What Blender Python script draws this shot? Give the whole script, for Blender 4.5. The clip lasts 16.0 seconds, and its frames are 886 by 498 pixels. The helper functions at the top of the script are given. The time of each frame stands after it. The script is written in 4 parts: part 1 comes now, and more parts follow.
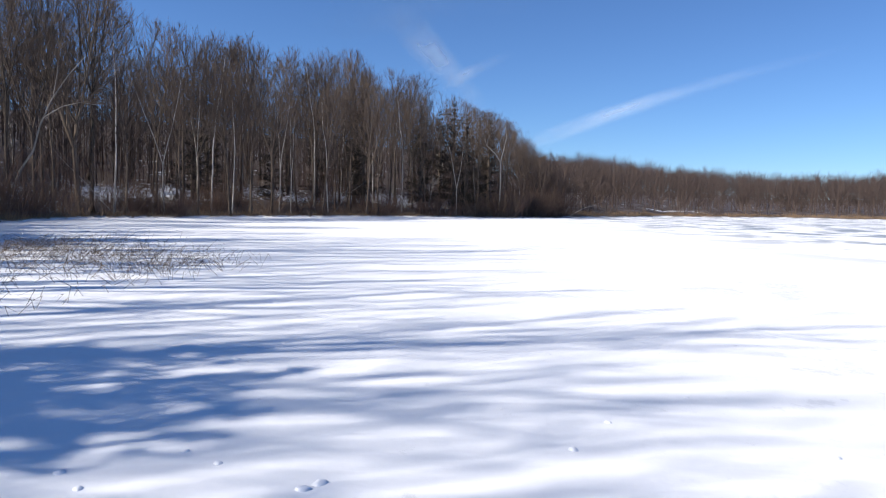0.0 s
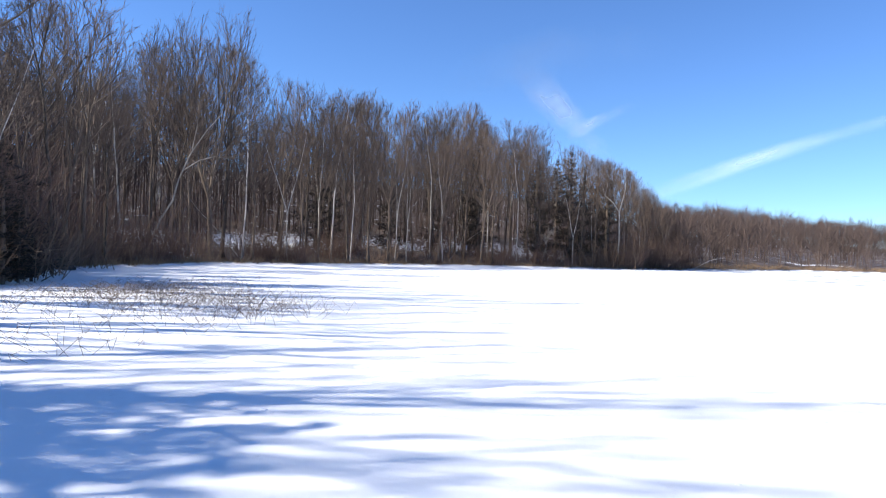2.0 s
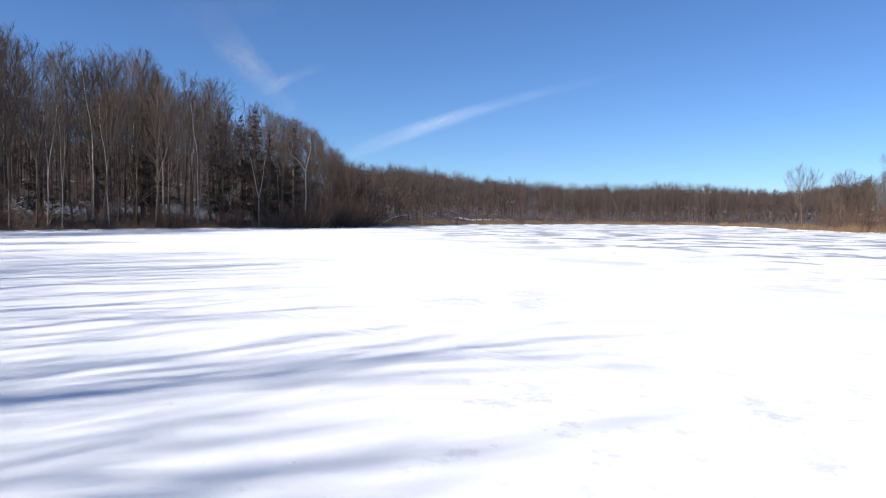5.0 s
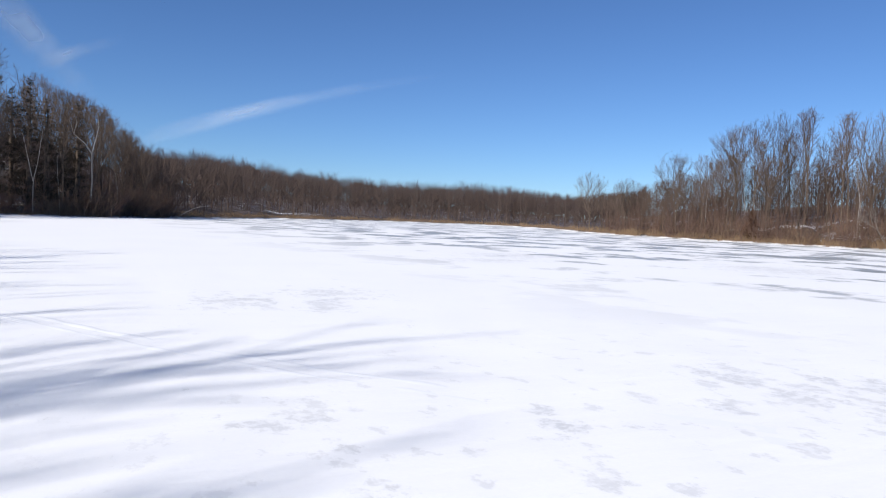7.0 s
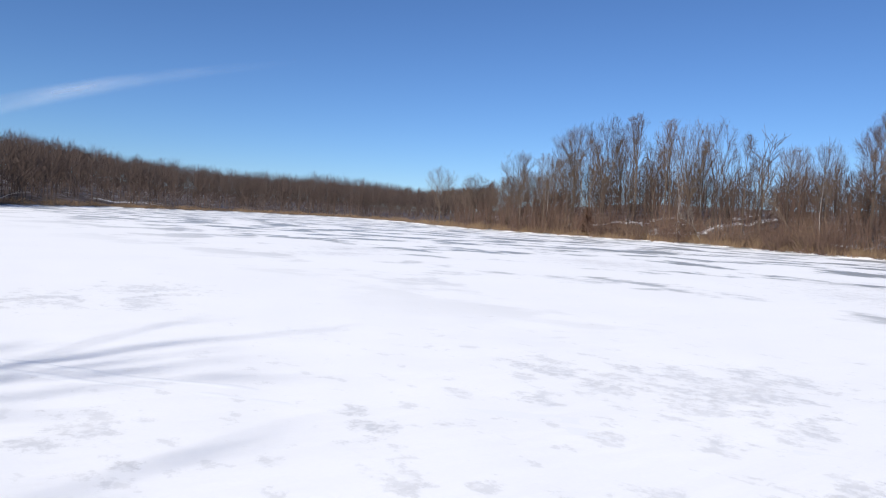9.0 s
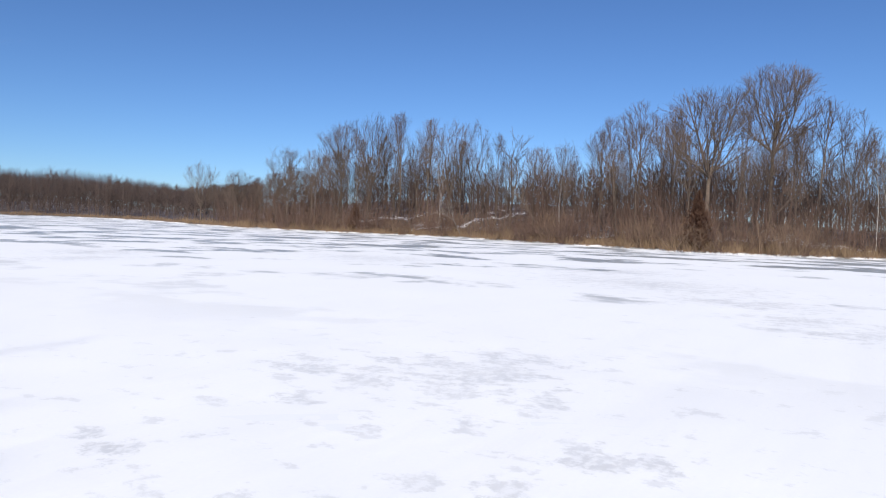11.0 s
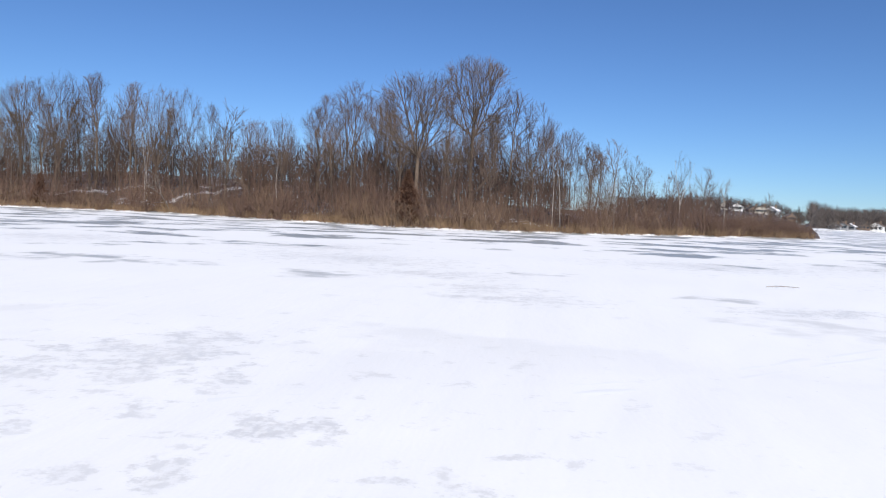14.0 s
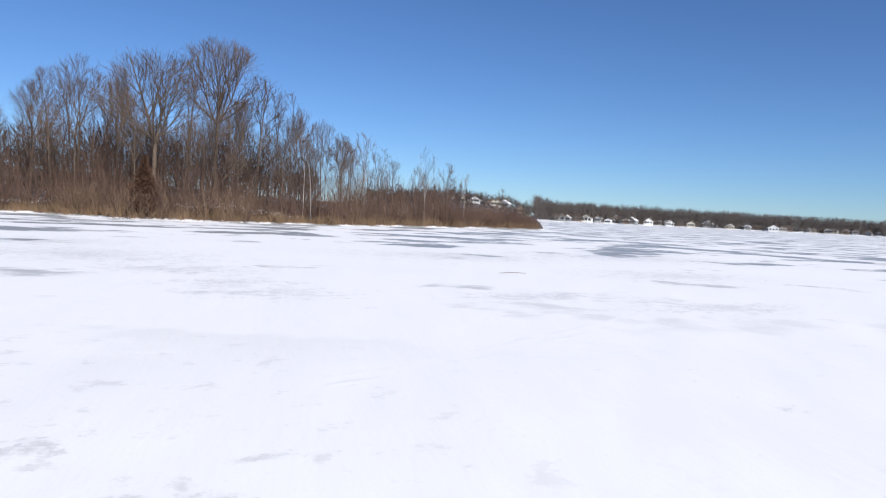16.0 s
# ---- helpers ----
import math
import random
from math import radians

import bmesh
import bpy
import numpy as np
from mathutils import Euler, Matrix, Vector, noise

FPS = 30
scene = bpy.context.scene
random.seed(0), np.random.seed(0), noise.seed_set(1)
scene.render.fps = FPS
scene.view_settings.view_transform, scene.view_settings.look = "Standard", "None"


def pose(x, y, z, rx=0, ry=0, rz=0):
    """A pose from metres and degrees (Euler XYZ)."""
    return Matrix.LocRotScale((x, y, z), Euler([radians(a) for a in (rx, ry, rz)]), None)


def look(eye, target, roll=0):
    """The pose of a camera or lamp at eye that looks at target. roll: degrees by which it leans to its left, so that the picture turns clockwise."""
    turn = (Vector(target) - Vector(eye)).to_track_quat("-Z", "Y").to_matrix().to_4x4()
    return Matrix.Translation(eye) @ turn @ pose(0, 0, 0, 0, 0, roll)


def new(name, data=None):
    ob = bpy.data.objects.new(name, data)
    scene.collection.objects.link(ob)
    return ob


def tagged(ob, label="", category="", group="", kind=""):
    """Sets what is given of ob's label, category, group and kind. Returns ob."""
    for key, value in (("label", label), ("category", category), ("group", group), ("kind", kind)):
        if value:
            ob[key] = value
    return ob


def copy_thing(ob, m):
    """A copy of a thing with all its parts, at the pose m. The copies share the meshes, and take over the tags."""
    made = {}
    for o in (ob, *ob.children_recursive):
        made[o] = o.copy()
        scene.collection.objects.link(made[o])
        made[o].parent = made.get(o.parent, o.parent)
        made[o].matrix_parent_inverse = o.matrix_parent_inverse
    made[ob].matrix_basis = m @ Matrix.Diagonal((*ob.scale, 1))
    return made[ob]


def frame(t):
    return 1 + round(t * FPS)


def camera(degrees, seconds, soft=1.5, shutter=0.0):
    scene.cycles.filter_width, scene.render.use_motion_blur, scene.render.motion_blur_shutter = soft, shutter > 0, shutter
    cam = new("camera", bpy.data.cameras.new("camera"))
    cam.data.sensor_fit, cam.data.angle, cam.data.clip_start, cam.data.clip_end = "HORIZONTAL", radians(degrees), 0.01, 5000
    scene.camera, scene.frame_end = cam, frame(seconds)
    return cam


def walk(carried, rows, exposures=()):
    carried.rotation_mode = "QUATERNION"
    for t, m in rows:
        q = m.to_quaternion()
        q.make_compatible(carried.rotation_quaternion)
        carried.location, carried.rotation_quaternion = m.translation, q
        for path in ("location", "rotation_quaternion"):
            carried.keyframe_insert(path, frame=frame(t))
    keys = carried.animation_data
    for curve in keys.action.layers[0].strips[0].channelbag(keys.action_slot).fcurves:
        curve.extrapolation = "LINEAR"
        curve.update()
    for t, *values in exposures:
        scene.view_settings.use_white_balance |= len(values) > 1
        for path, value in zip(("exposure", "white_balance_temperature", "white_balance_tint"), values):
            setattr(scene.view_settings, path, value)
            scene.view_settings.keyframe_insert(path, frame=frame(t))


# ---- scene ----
cam = camera(65.25, 16.0, soft=1.15)
PATH = [
    (0, (-0.001, 0.001, 1.606), (-0.005, 9.981, 0.970), 1.10),
    (0.5, (0.172, 0.193, 1.624), (-1.079, 10.110, 1.317), -0.10),
    (1, (0.385, 0.345, 1.616), (-1.006, 10.247, 1.471), 1.58),
    (1.5, (0.580, 0.432, 1.616), (-0.970, 10.311, 1.585), -0.36),
    (2, (0.826, 0.501, 1.622), (-0.929, 10.346, 1.660), 1.76),
    (2.5, (1.013, 0.609, 1.611), (-0.579, 10.481, 1.710), 1.48),
    (3, (1.258, 0.821, 1.576), (0.701, 10.805, 1.455), 2.61),
    (3.5, (1.406, 0.928, 1.570), (1.681, 10.919, 1.272), 1.12),
    (4, (1.587, 0.980, 1.565), (2.672, 10.913, 1.168), 0.24),
    (6.5, (2.289, 1.954, 1.571), (6.719, 10.909, 1.137), 1.95),
    (7, (2.397, 1.949, 1.566), (7.431, 10.578, 1.115), 2.22),
    (7.5, (2.496, 1.938, 1.577), (7.879, 10.352, 1.107), 2.40),
    (8, (2.596, 1.926, 1.581), (8.058, 10.288, 1.089), 2.90),
    (8.5, (2.696, 1.914, 1.588), (8.617, 9.957, 1.090), 3.00),
    (9, (2.791, 1.932, 1.591), (9.525, 9.310, 1.131), 3.05),
    (9.5, (2.838, 1.931, 1.591), (10.133, 8.757, 1.165), 2.93),
    (12, (2.919, 1.728, 1.602), (12.358, 5.008, 1.222), 2.25),
    (12.5, (2.860, 1.651, 1.618), (12.510, 4.245, 1.211), 2.62),
    (13, (2.857, 1.590, 1.616), (12.642, 3.599, 1.162), 1.97),
    (13.5, (2.872, 1.527, 1.611), (12.736, 3.094, 1.111), 1.29),
    (14, (2.863, 1.452, 1.608), (12.795, 2.482, 1.058), 2.47),
    (14.5, (2.889, 1.421, 1.610), (12.873, 1.604, 1.070), 2.29),
    (15, (2.925, 1.417, 1.611), (12.882, 0.661, 1.077), 2.19),
    (15.5, (2.941, 1.416, 1.611), (12.803, -0.154, 1.078), 2.80),
    (16, (2.885, 1.403, 1.623), (12.555, -1.088, 1.110), 2.84),
]
EXPOSURE = [(0.0, 0.72), (1.0, 1.12), (2.0, 1.34), (3.0, 1.21), (4.0, 0.9), (7.0, 0.42), (9.0, 0.38), (12.5, 0.4), (16.0, 0.36)]
walk(cam, [(t, look(eye, aim, roll)) for t, eye, aim, roll in PATH], EXPOSURE)

# ---- world and sun ----
SUN_AZ, SUN_EL = 108.0, 36.0     # degrees; azimuth counted to the left from +y
world = bpy.data.worlds.new("winter_sky")
scene.world = world
world.use_nodes = True
wn = world.node_tree.nodes
sky = wn.new("ShaderNodeTexSky")
sky.sky_type = 'NISHITA'
sky.sun_disc = False
sky.sun_elevation, sky.sun_rotation = radians(SUN_EL), radians(-SUN_AZ)
sky.altitude = 1200
sky.air_density, sky.dust_density, sky.ozone_density = 1.0, 0.0, 3.5
clear = wn.new("ShaderNodeVectorMath")     # clean, dry winter air
clear.operation = 'MULTIPLY'
clear.inputs[1].default_value = (0.745, 0.99, 1.33)
world.node_tree.links.new(sky.outputs[0], clear.inputs[0])
world.node_tree.links.new(clear.outputs[0], wn["Background"].inputs[0])
wn["Background"].inputs[1].default_value = 0.0625

sun_data = bpy.data.lights.new("sun", 'SUN')
sun_data.energy, sun_data.angle, sun_data.color = 4.25, radians(0.55), (1.0, 0.955, 0.9)
sun = new("sun", sun_data)
to_sun = Vector((-math.sin(radians(SUN_AZ)) * math.cos(radians(SUN_EL)), math.cos(radians(SUN_AZ)) * math.cos(radians(SUN_EL)), math.sin(radians(SUN_EL))))
sun.matrix_world = look(to_sun * 300, (0, 0, 0))

# ---- materials ----


class Nodes:
    """A short way to write a node material."""

    def __init__(self, name):
        self.mat = bpy.data.materials.new(name)
        self.mat.use_nodes = True
        self.tree = self.mat.node_tree
        self.bsdf = self.tree.nodes["Principled BSDF"]

    def add(self, kind, **inputs):
        node = self.tree.nodes.new("ShaderNode" + kind)
        for key, value in inputs.items():
            socket = node.inputs[int(key[1:])] if key[0] == "i" and key[1:].isdigit() else node.inputs[key.replace("_", " ")]
            if isinstance(value, bpy.types.NodeSocket):
                self.tree.links.new(value, socket)
            else:
                socket.default_value = value
        return node

    def math(self, op, a, b=0.0, clamp=False):
        node = self.add("Math", i0=a, i1=b)
        node.operation, node.use_clamp = op, clamp
        return node.outputs[0]

    def vec(self, op, a, b):
        node = self.add("VectorMath", i0=a, i1=b)
        node.operation = op
        return node.outputs["Value"] if op in ("LENGTH", "DOT_PRODUCT") else node.outputs[0]

    def noise(self, where, scale, detail=3.0, rough=0.55):
        return self.add("TexNoise", Vector=where, Scale=scale, Detail=detail, Roughness=rough).outputs["Fac"]

    def step(self, value, low, high, to_low=0.0, to_high=1.0):
        node = self.add("MapRange", i0=value, i1=low, i2=high, i3=to_low, i4=to_high)
        node.interpolation_type = 'SMOOTHSTEP'
        return node.outputs[0]

    def mix(self, fac, a, b):
        node = self.add("Mix")
        node.data_type = 'RGBA'
        for i, value in ((0, fac), (6, a), (7, b)):
            if isinstance(value, bpy.types.NodeSocket):
                self.tree.links.new(value, node.inputs[i])
            else:
                node.inputs[i].default_value = value if i == 0 else (*value, 1)
        return node.outputs[2]

    def finish(self, colour, rough=0.8, bump=None, strength=0.3, distance=0.02):
        for key, value in (("Base Color", colour), ("Roughness", rough)):
            if isinstance(value, bpy.types.NodeSocket):
                self.tree.links.new(value, self.bsdf.inputs[key])
            else:
                self.bsdf.inputs[key].default_value = (*value, 1) if key == "Base Color" else value
        if bump is not None:
            node = self.add("Bump", Strength=strength, Distance=distance, Height=bump)
            self.tree.links.new(node.outputs[0], self.bsdf.inputs["Normal"])
        return self.mat


def bark(name, dark, light, rough=0.9):
    n = Nodes(name)
    place = n.add("TexCoord").outputs["Object"]
    rnd = n.add("ObjectInfo").outputs["Random"]
    streak = n.add("Mapping", Vector=place, Scale=(6, 6, 1.2)).outputs[0]
    fine = n.noise(streak, 2.2, 4)
    broad = n.noise(place, 0.5, 2)
    f = n.math('ADD', n.math('MULTIPLY', fine, 0.6), n.math('MULTIPLY', broad, 0.4))
    f = n.math('ADD', n.step(f, 0.35, 0.65), n.math('MULTIPLY', n.math('SUBTRACT', rnd, 0.5), 0.7), True)
    return n.finish(n.mix(f, dark, light), rough, fine, 0.5, 0.02)


def varied(name, dark, light, scale=0.8, rough=0.9, island=False):
    n = Nodes(name)
    place = n.add("NewGeometry")
    rnd = place.outputs["Random Per Island"] if island else n.add("ObjectInfo").outputs["Random"]
    a = n.noise(place.outputs["Position"], scale, 3)
    b = n.noise(place.outputs["Position"], scale * 9, 2)
    f = n.math('ADD', n.math('MULTIPLY', a, 0.5), n.math('MULTIPLY', b, 0.3))
    f = n.math('ADD', f, n.math('MULTIPLY', n.math('SUBTRACT', rnd, 0.4), 0.6), True)
    return n.finish(n.mix(f, dark, light), rough)


BARK = bark("grey_brown_bark", (0.045, 0.032, 0.023), (0.16, 0.117, 0.085))
PALE = bark("pale_bark", (0.25, 0.225, 0.19), (0.6, 0.555, 0.5))
GREY = bark("weathered_grey_bark", (0.11, 0.095, 0.08), (0.3, 0.265, 0.23))
DEADWOOD = bark("bleached_wood", (0.3, 0.27, 0.24), (0.58, 0.54, 0.49))
TWIGS = varied("brown_twigs", (0.062, 0.043, 0.032), (0.16, 0.113, 0.084), 0.3)
BRUSH = varied("red_brown_brush", (0.066, 0.038, 0.028), (0.172, 0.104, 0.074), 0.5)
WARM_BRUSH = varied("tan_brush", (0.11, 0.07, 0.045), (0.25, 0.165, 0.105), 0.5)
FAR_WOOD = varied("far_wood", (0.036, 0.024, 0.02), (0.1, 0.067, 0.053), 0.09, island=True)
# woods across the lake: distance haze put into the colour as a paler grey
HAZE_WOOD = varied("hazed_far_wood", (0.075, 0.062, 0.055), (0.145, 0.12, 0.105), 0.02, island=True)
STRAW = varied("dry_straw", (0.12, 0.075, 0.043), (0.29, 0.195, 0.11), 0.6, island=True)
REED = varied("dead_reed", (0.11, 0.078, 0.05), (0.28, 0.21, 0.145), 0.6, island=True)
NEEDLES = varied("dark_needles", (0.018, 0.013, 0.009), (0.05, 0.036, 0.022), 0.7)
RUST_NEEDLES = varied("rusty_needles", (0.06, 0.029, 0.017), (0.15, 0.075, 0.042), 0.8)

# bare ice near the camera: centre x, y, half sizes, turn in degrees
ICE_SPOTS = [
    (8.9, 5.9, 0.36, 0.71, -73), (9.3, 5.0, 0.68, 0.91, -73), (10.7, 5.3, 0.29, 0.37, -70), (7.8, 4.3, 0.17, 0.19, -76), (7.6, 3.2, 0.24, 0.31, -76), (7.7, 2.8, 0.16, 0.21, -76),
    (6.8, 3.5, 0.21, 0.18, -77), (6.6, 4.0, 0.16, 0.13, -77), (6.5, 3.4, 0.12, 0.12, -78), (6.8, 1.6, 0.15, 0.13, -78), (6.8, 2.3, 0.23, 0.05, -78), (7.0, 1.8, 0.09, 0.13, -78),
    (7.3, 4.9, 0.15, 0.14, -76), (8.5, 3.9, 0.19, 0.15, -75), (7.4, 1.4, 0.12, 0.06, -77), (8.8, 6.7, 0.4, 0.42, -29), (9.1, 6.0, 0.39, 0.28, -29), (9.8, 5.5, 0.34, 0.61, -30),
    (10.6, 5.0, 0.5, 0.53, -30), (9.0, 4.4, 0.33, 0.55, -32), (5.9, 6.1, 0.16, 0.32, -32), (4.3, 7.2, 0.3, 0.34, -32), (3.8, 7.0, 0.21, 0.25, -33), (4.2, 6.2, 0.11, 0.1, -34),
    (4.0, 6.0, 0.07, 0.09, -34), (5.4, 5.1, 0.14, 0.27, -34), (5.7, 4.7, 0.08, 0.08, -35), (8.8, 4.0, 0.21, 0.22, -33), (4.9, 5.8, 0.12, 0.1, -34), (5.3, 13.9, 0.6, 0.94, -18),
    (6.6, 13.1, 0.41, 0.8, -19), (7.4, 14.7, 0.76, 0.71, -15), (7.1, 6.3, 0.13, 0.16, -31), (7.7, 5.9, 0.22, 0.16, -31), (4.0, 5.5, 0.17, 0.14, -21), (6.0, 6.4, 0.15, 0.2, -20),
    (5.9, 6.0, 0.13, 0.18, -20), (7.2, 6.4, 0.16, 0.22, -19), (5.4, 5.0, 0.14, 0.11, -21), (4.9, 5.7, 0.08, 0.11, -20),
]
ICE_SPOTS += [(16.0, 1.1, 0.7, 0.9, 0), (17.6, 1.9, 0.8, 1.0, 0), (20.3, 3.4, 1.0, 1.7, 0),
    (24.2, 6.5, 2.0, 3.2, -20), (29.4, 9.2, 2.0, 2.6, 0), (27.8, 19.0, 2.2, 2.6, 0), (16.3, -4.2, 0.6, 1.6, 10),
    (14.9, -7.6, 0.6, 1.7, 10), (22.4, -11.2, 1.4, 2.5, 10), (28.6, -5.6, 2.2, 3.6, 0), (31.5, -14.4, 2.5, 5.0, 0),
    (20.5, 27.0, 2.0, 1.6, 0), (17.5, 24.0, 2.0, 1.0, 0),
]
# snow left lying on the banks: bearing, distance, half length along the bank, half depth
SNOW_SPOTS = [(5.6, 103, 6, 5), (3.8, 102, 3, 3), (21.5, 84, 4, 4), (26, 81, 3, 4), (13.5, 95, 4, 3.5), (33, 68, 3, 4), (-18.0, 180, 4.5, 2.5), (-72, 75, 3, 0.7), (-86, 69, 5, 0.8), (-90, 71, 5, 0.8), (-64, 94, 6, 1.0), (-57, 103, 5, 0.8)]


def ground_material():
    n = Nodes("snow_ice_and_leaf_litter")
    pos = n.add("NewGeometry").outputs["Position"]
    xyz = n.add("SeparateXYZ", Vector=pos)
    flat = n.add("CombineXYZ", X=xyz.outputs[0], Y=xyz.outputs[1]).outputs[0]
    grain = n.noise(flat, 28.0, 3)
    ripple = n.noise(n.add("Mapping", Vector=flat, Scale=(0.5, 1.6, 1), Rotation=(0, 0, 0.35)).outputs[0], 1.3, 4)
    broad = n.noise(flat, 0.22, 3)
    # ice where the wind has swept the snow away
    spots = None
    for x, y, a, b, turn in ICE_SPOTS:
        away = n.vec('SUBTRACT', flat, (x, y, 0))
        c, s = math.cos(radians(turn)), math.sin(radians(turn))
        u = n.vec('DOT_PRODUCT', away, (c / a, s / a, 0))
        v = n.vec('DOT_PRODUCT', away, (-s / b, c / b, 0))
        q = n.math('SQRT', n.math('ADD', n.math('MULTIPLY', u, u), n.math('MULTIPLY', v, v)))
        one = n.math('SUBTRACT', 1.65, q)
        spots = one if spots is None else n.math('MAXIMUM', spots, one)
    spots = n.math('MAXIMUM', spots, -0.6)
    wind = n.add("Mapping", Vector=flat, Scale=(1.0, 0.72, 1), Rotation=(0, 0, 0.4)).outputs[0]
    blot, crumb = n.noise(wind, 1.5, 3, 0.6), n.noise(wind, 3.6, 9, 0.74)
    value = n.math('ADD', n.math('MULTIPLY', spots, 0.36), n.math('ADD', n.math('MULTIPLY', n.math('SUBTRACT', blot, 0.5), 1.0), n.math('MULTIPLY', n.math('SUBTRACT', crumb, 0.5), 3.6)))
    near_ice = n.math('MULTIPLY', n.step(value, 0.2, 0.5), n.step(n.noise(flat, 0.9, 3), 0.3, 0.7, 0.55, 1.0))
    lace = n.step(n.noise(flat, 10.0, 4, 0.6), 0.4, 0.56, 0.25, 1.0)
    near_ice = n.math('MULTIPLY', near_ice, lace)
    # small flecks round the larger patches
    around = n.step(n.vec('LENGTH', n.vec('SUBTRACT', flat, (7.2, 4.6, 0)), (0, 0, 0)), 7.0, 3.0)
    fleck = n.math('ADD', n.math('MULTIPLY', n.noise(wind, 2.6, 4, 0.65), 0.5), n.math('MULTIPLY', crumb, 0.5))
    fleck = n.math('MULTIPLY', n.step(fleck, 0.555, 0.6), around)
    near_ice = n.math('MAXIMUM', near_ice, n.math('MULTIPLY', fleck, 0.55))
    far_r = n.vec('LENGTH', flat, (0, 0, 0))
    field = n.math('MULTIPLY', n.step(xyz.outputs[0], 8.0, 30.0), n.step(far_r, 17.0, 48.0, -0.15, 0.012))
    sweep = n.noise(n.add("Mapping", Vector=flat, Scale=(1, 0.75, 1), Rotation=(0, 0, 0.5)).outputs[0], 0.25, 6, 0.57)
    fine = n.noise(flat, 1.1, 5, 0.65)
    far_ice = n.math('ADD', n.math('MULTIPLY', sweep, 0.82), n.math('MULTIPLY', fine, 0.18))
    far_ice = n.math('MULTIPLY', n.step(n.math('ADD', far_ice, field), 0.495, 0.57), n.step(xyz.outputs[0], 8.0, 26.0))
    snow = n.mix(n.math('ADD', n.math('MULTIPLY', broad, 0.6), n.math('MULTIPLY', grain, 0.4), True), (0.815, 0.812, 0.808), (0.91, 0.905, 0.898))
    thin = n.mix(n.noise(flat, 6.0, 4), (0.5, 0.495, 0.48), (0.7, 0.695, 0.68))
    bare = n.mix(fine, (0.2, 0.21, 0.208), (0.32, 0.33, 0.325))
    lake = n.mix(n.math('MULTIPLY', near_ice, 0.7), snow, thin)
    lake = n.mix(n.math('MULTIPLY', far_ice, 0.9), lake, bare)
    # leaf litter and old snow on the banks
    la, lb = n.noise(pos, 0.32, 5, 0.62), n.noise(pos, 2.6, 4)
    litter = n.mix(lb, (0.045, 0.031, 0.023), (0.14, 0.098, 0.067))
    lay = n.step(n.math('ADD', n.math('MULTIPLY', la, 0.7), n.math('MULTIPLY', lb, 0.3)), 0.59, 0.63)
    high = n.step(xyz.outputs[2], 0.8, 2.0, 0.0, 1.0)
    lay = n.math('MULTIPLY', lay, high)
    for az, r, a, b in SNOW_SPOTS:
        c, s = math.cos(radians(az)), math.sin(radians(az))
        away = n.vec('SUBTRACT', flat, (-s * r, c * r, 0))
        u, v = n.vec('DOT_PRODUCT', away, (c / a, s / a, 0)), n.vec('DOT_PRODUCT', away, (-s / b, c / b, 0))
        q = n.math('SQRT', n.math('ADD', n.math('MULTIPLY', u, u), n.math('MULTIPLY', v, v)))
        lay = n.math('MAXIMUM', lay, n.step(n.math('ADD', q, n.math('MULTIPLY', n.math('SUBTRACT', lb, 0.5), 8.0)), 1.1, 0.7))
    lay = n.math('MAXIMUM', lay, n.math('MULTIPLY', n.step(far_r, 370.0, 400.0), n.step(xyz.outputs[2], 1.3, 0.6)))     # snow down to the far shore
    land = n.mix(lay, litter, (0.78, 0.79, 0.81))
    shore = n.step(n.math('ADD', xyz.outputs[2], n.math('MULTIPLY', n.math('SUBTRACT', lb, 0.5), 0.12)), 0.1, 0.2)
    colour = n.mix(shore, lake, land)
    ice = n.math('MAXIMUM', near_ice, far_ice)
    rough = n.math('SUBTRACT', 0.75, n.math('MULTIPLY', ice, 0.35))
    bump = n.math('ADD', n.math('MULTIPLY', ripple, 1.0), n.math('MULTIPLY', grain, 0.04))
    return n.finish(colour, rough, bump, 0.3, 0.06)


GROUND = ground_material()
PACKED = varied("packed_snow", (0.8, 0.805, 0.81), (0.88, 0.88, 0.88), 1.5, 0.7)


def plain(name, colour, rough=0.7, wear=0.12):
    return varied(name, tuple(c * (1 - wear) for c in colour), tuple(min(1, c * (1 + wear)) for c in colour), 0.4, rough)


# ---- mesh helpers ----


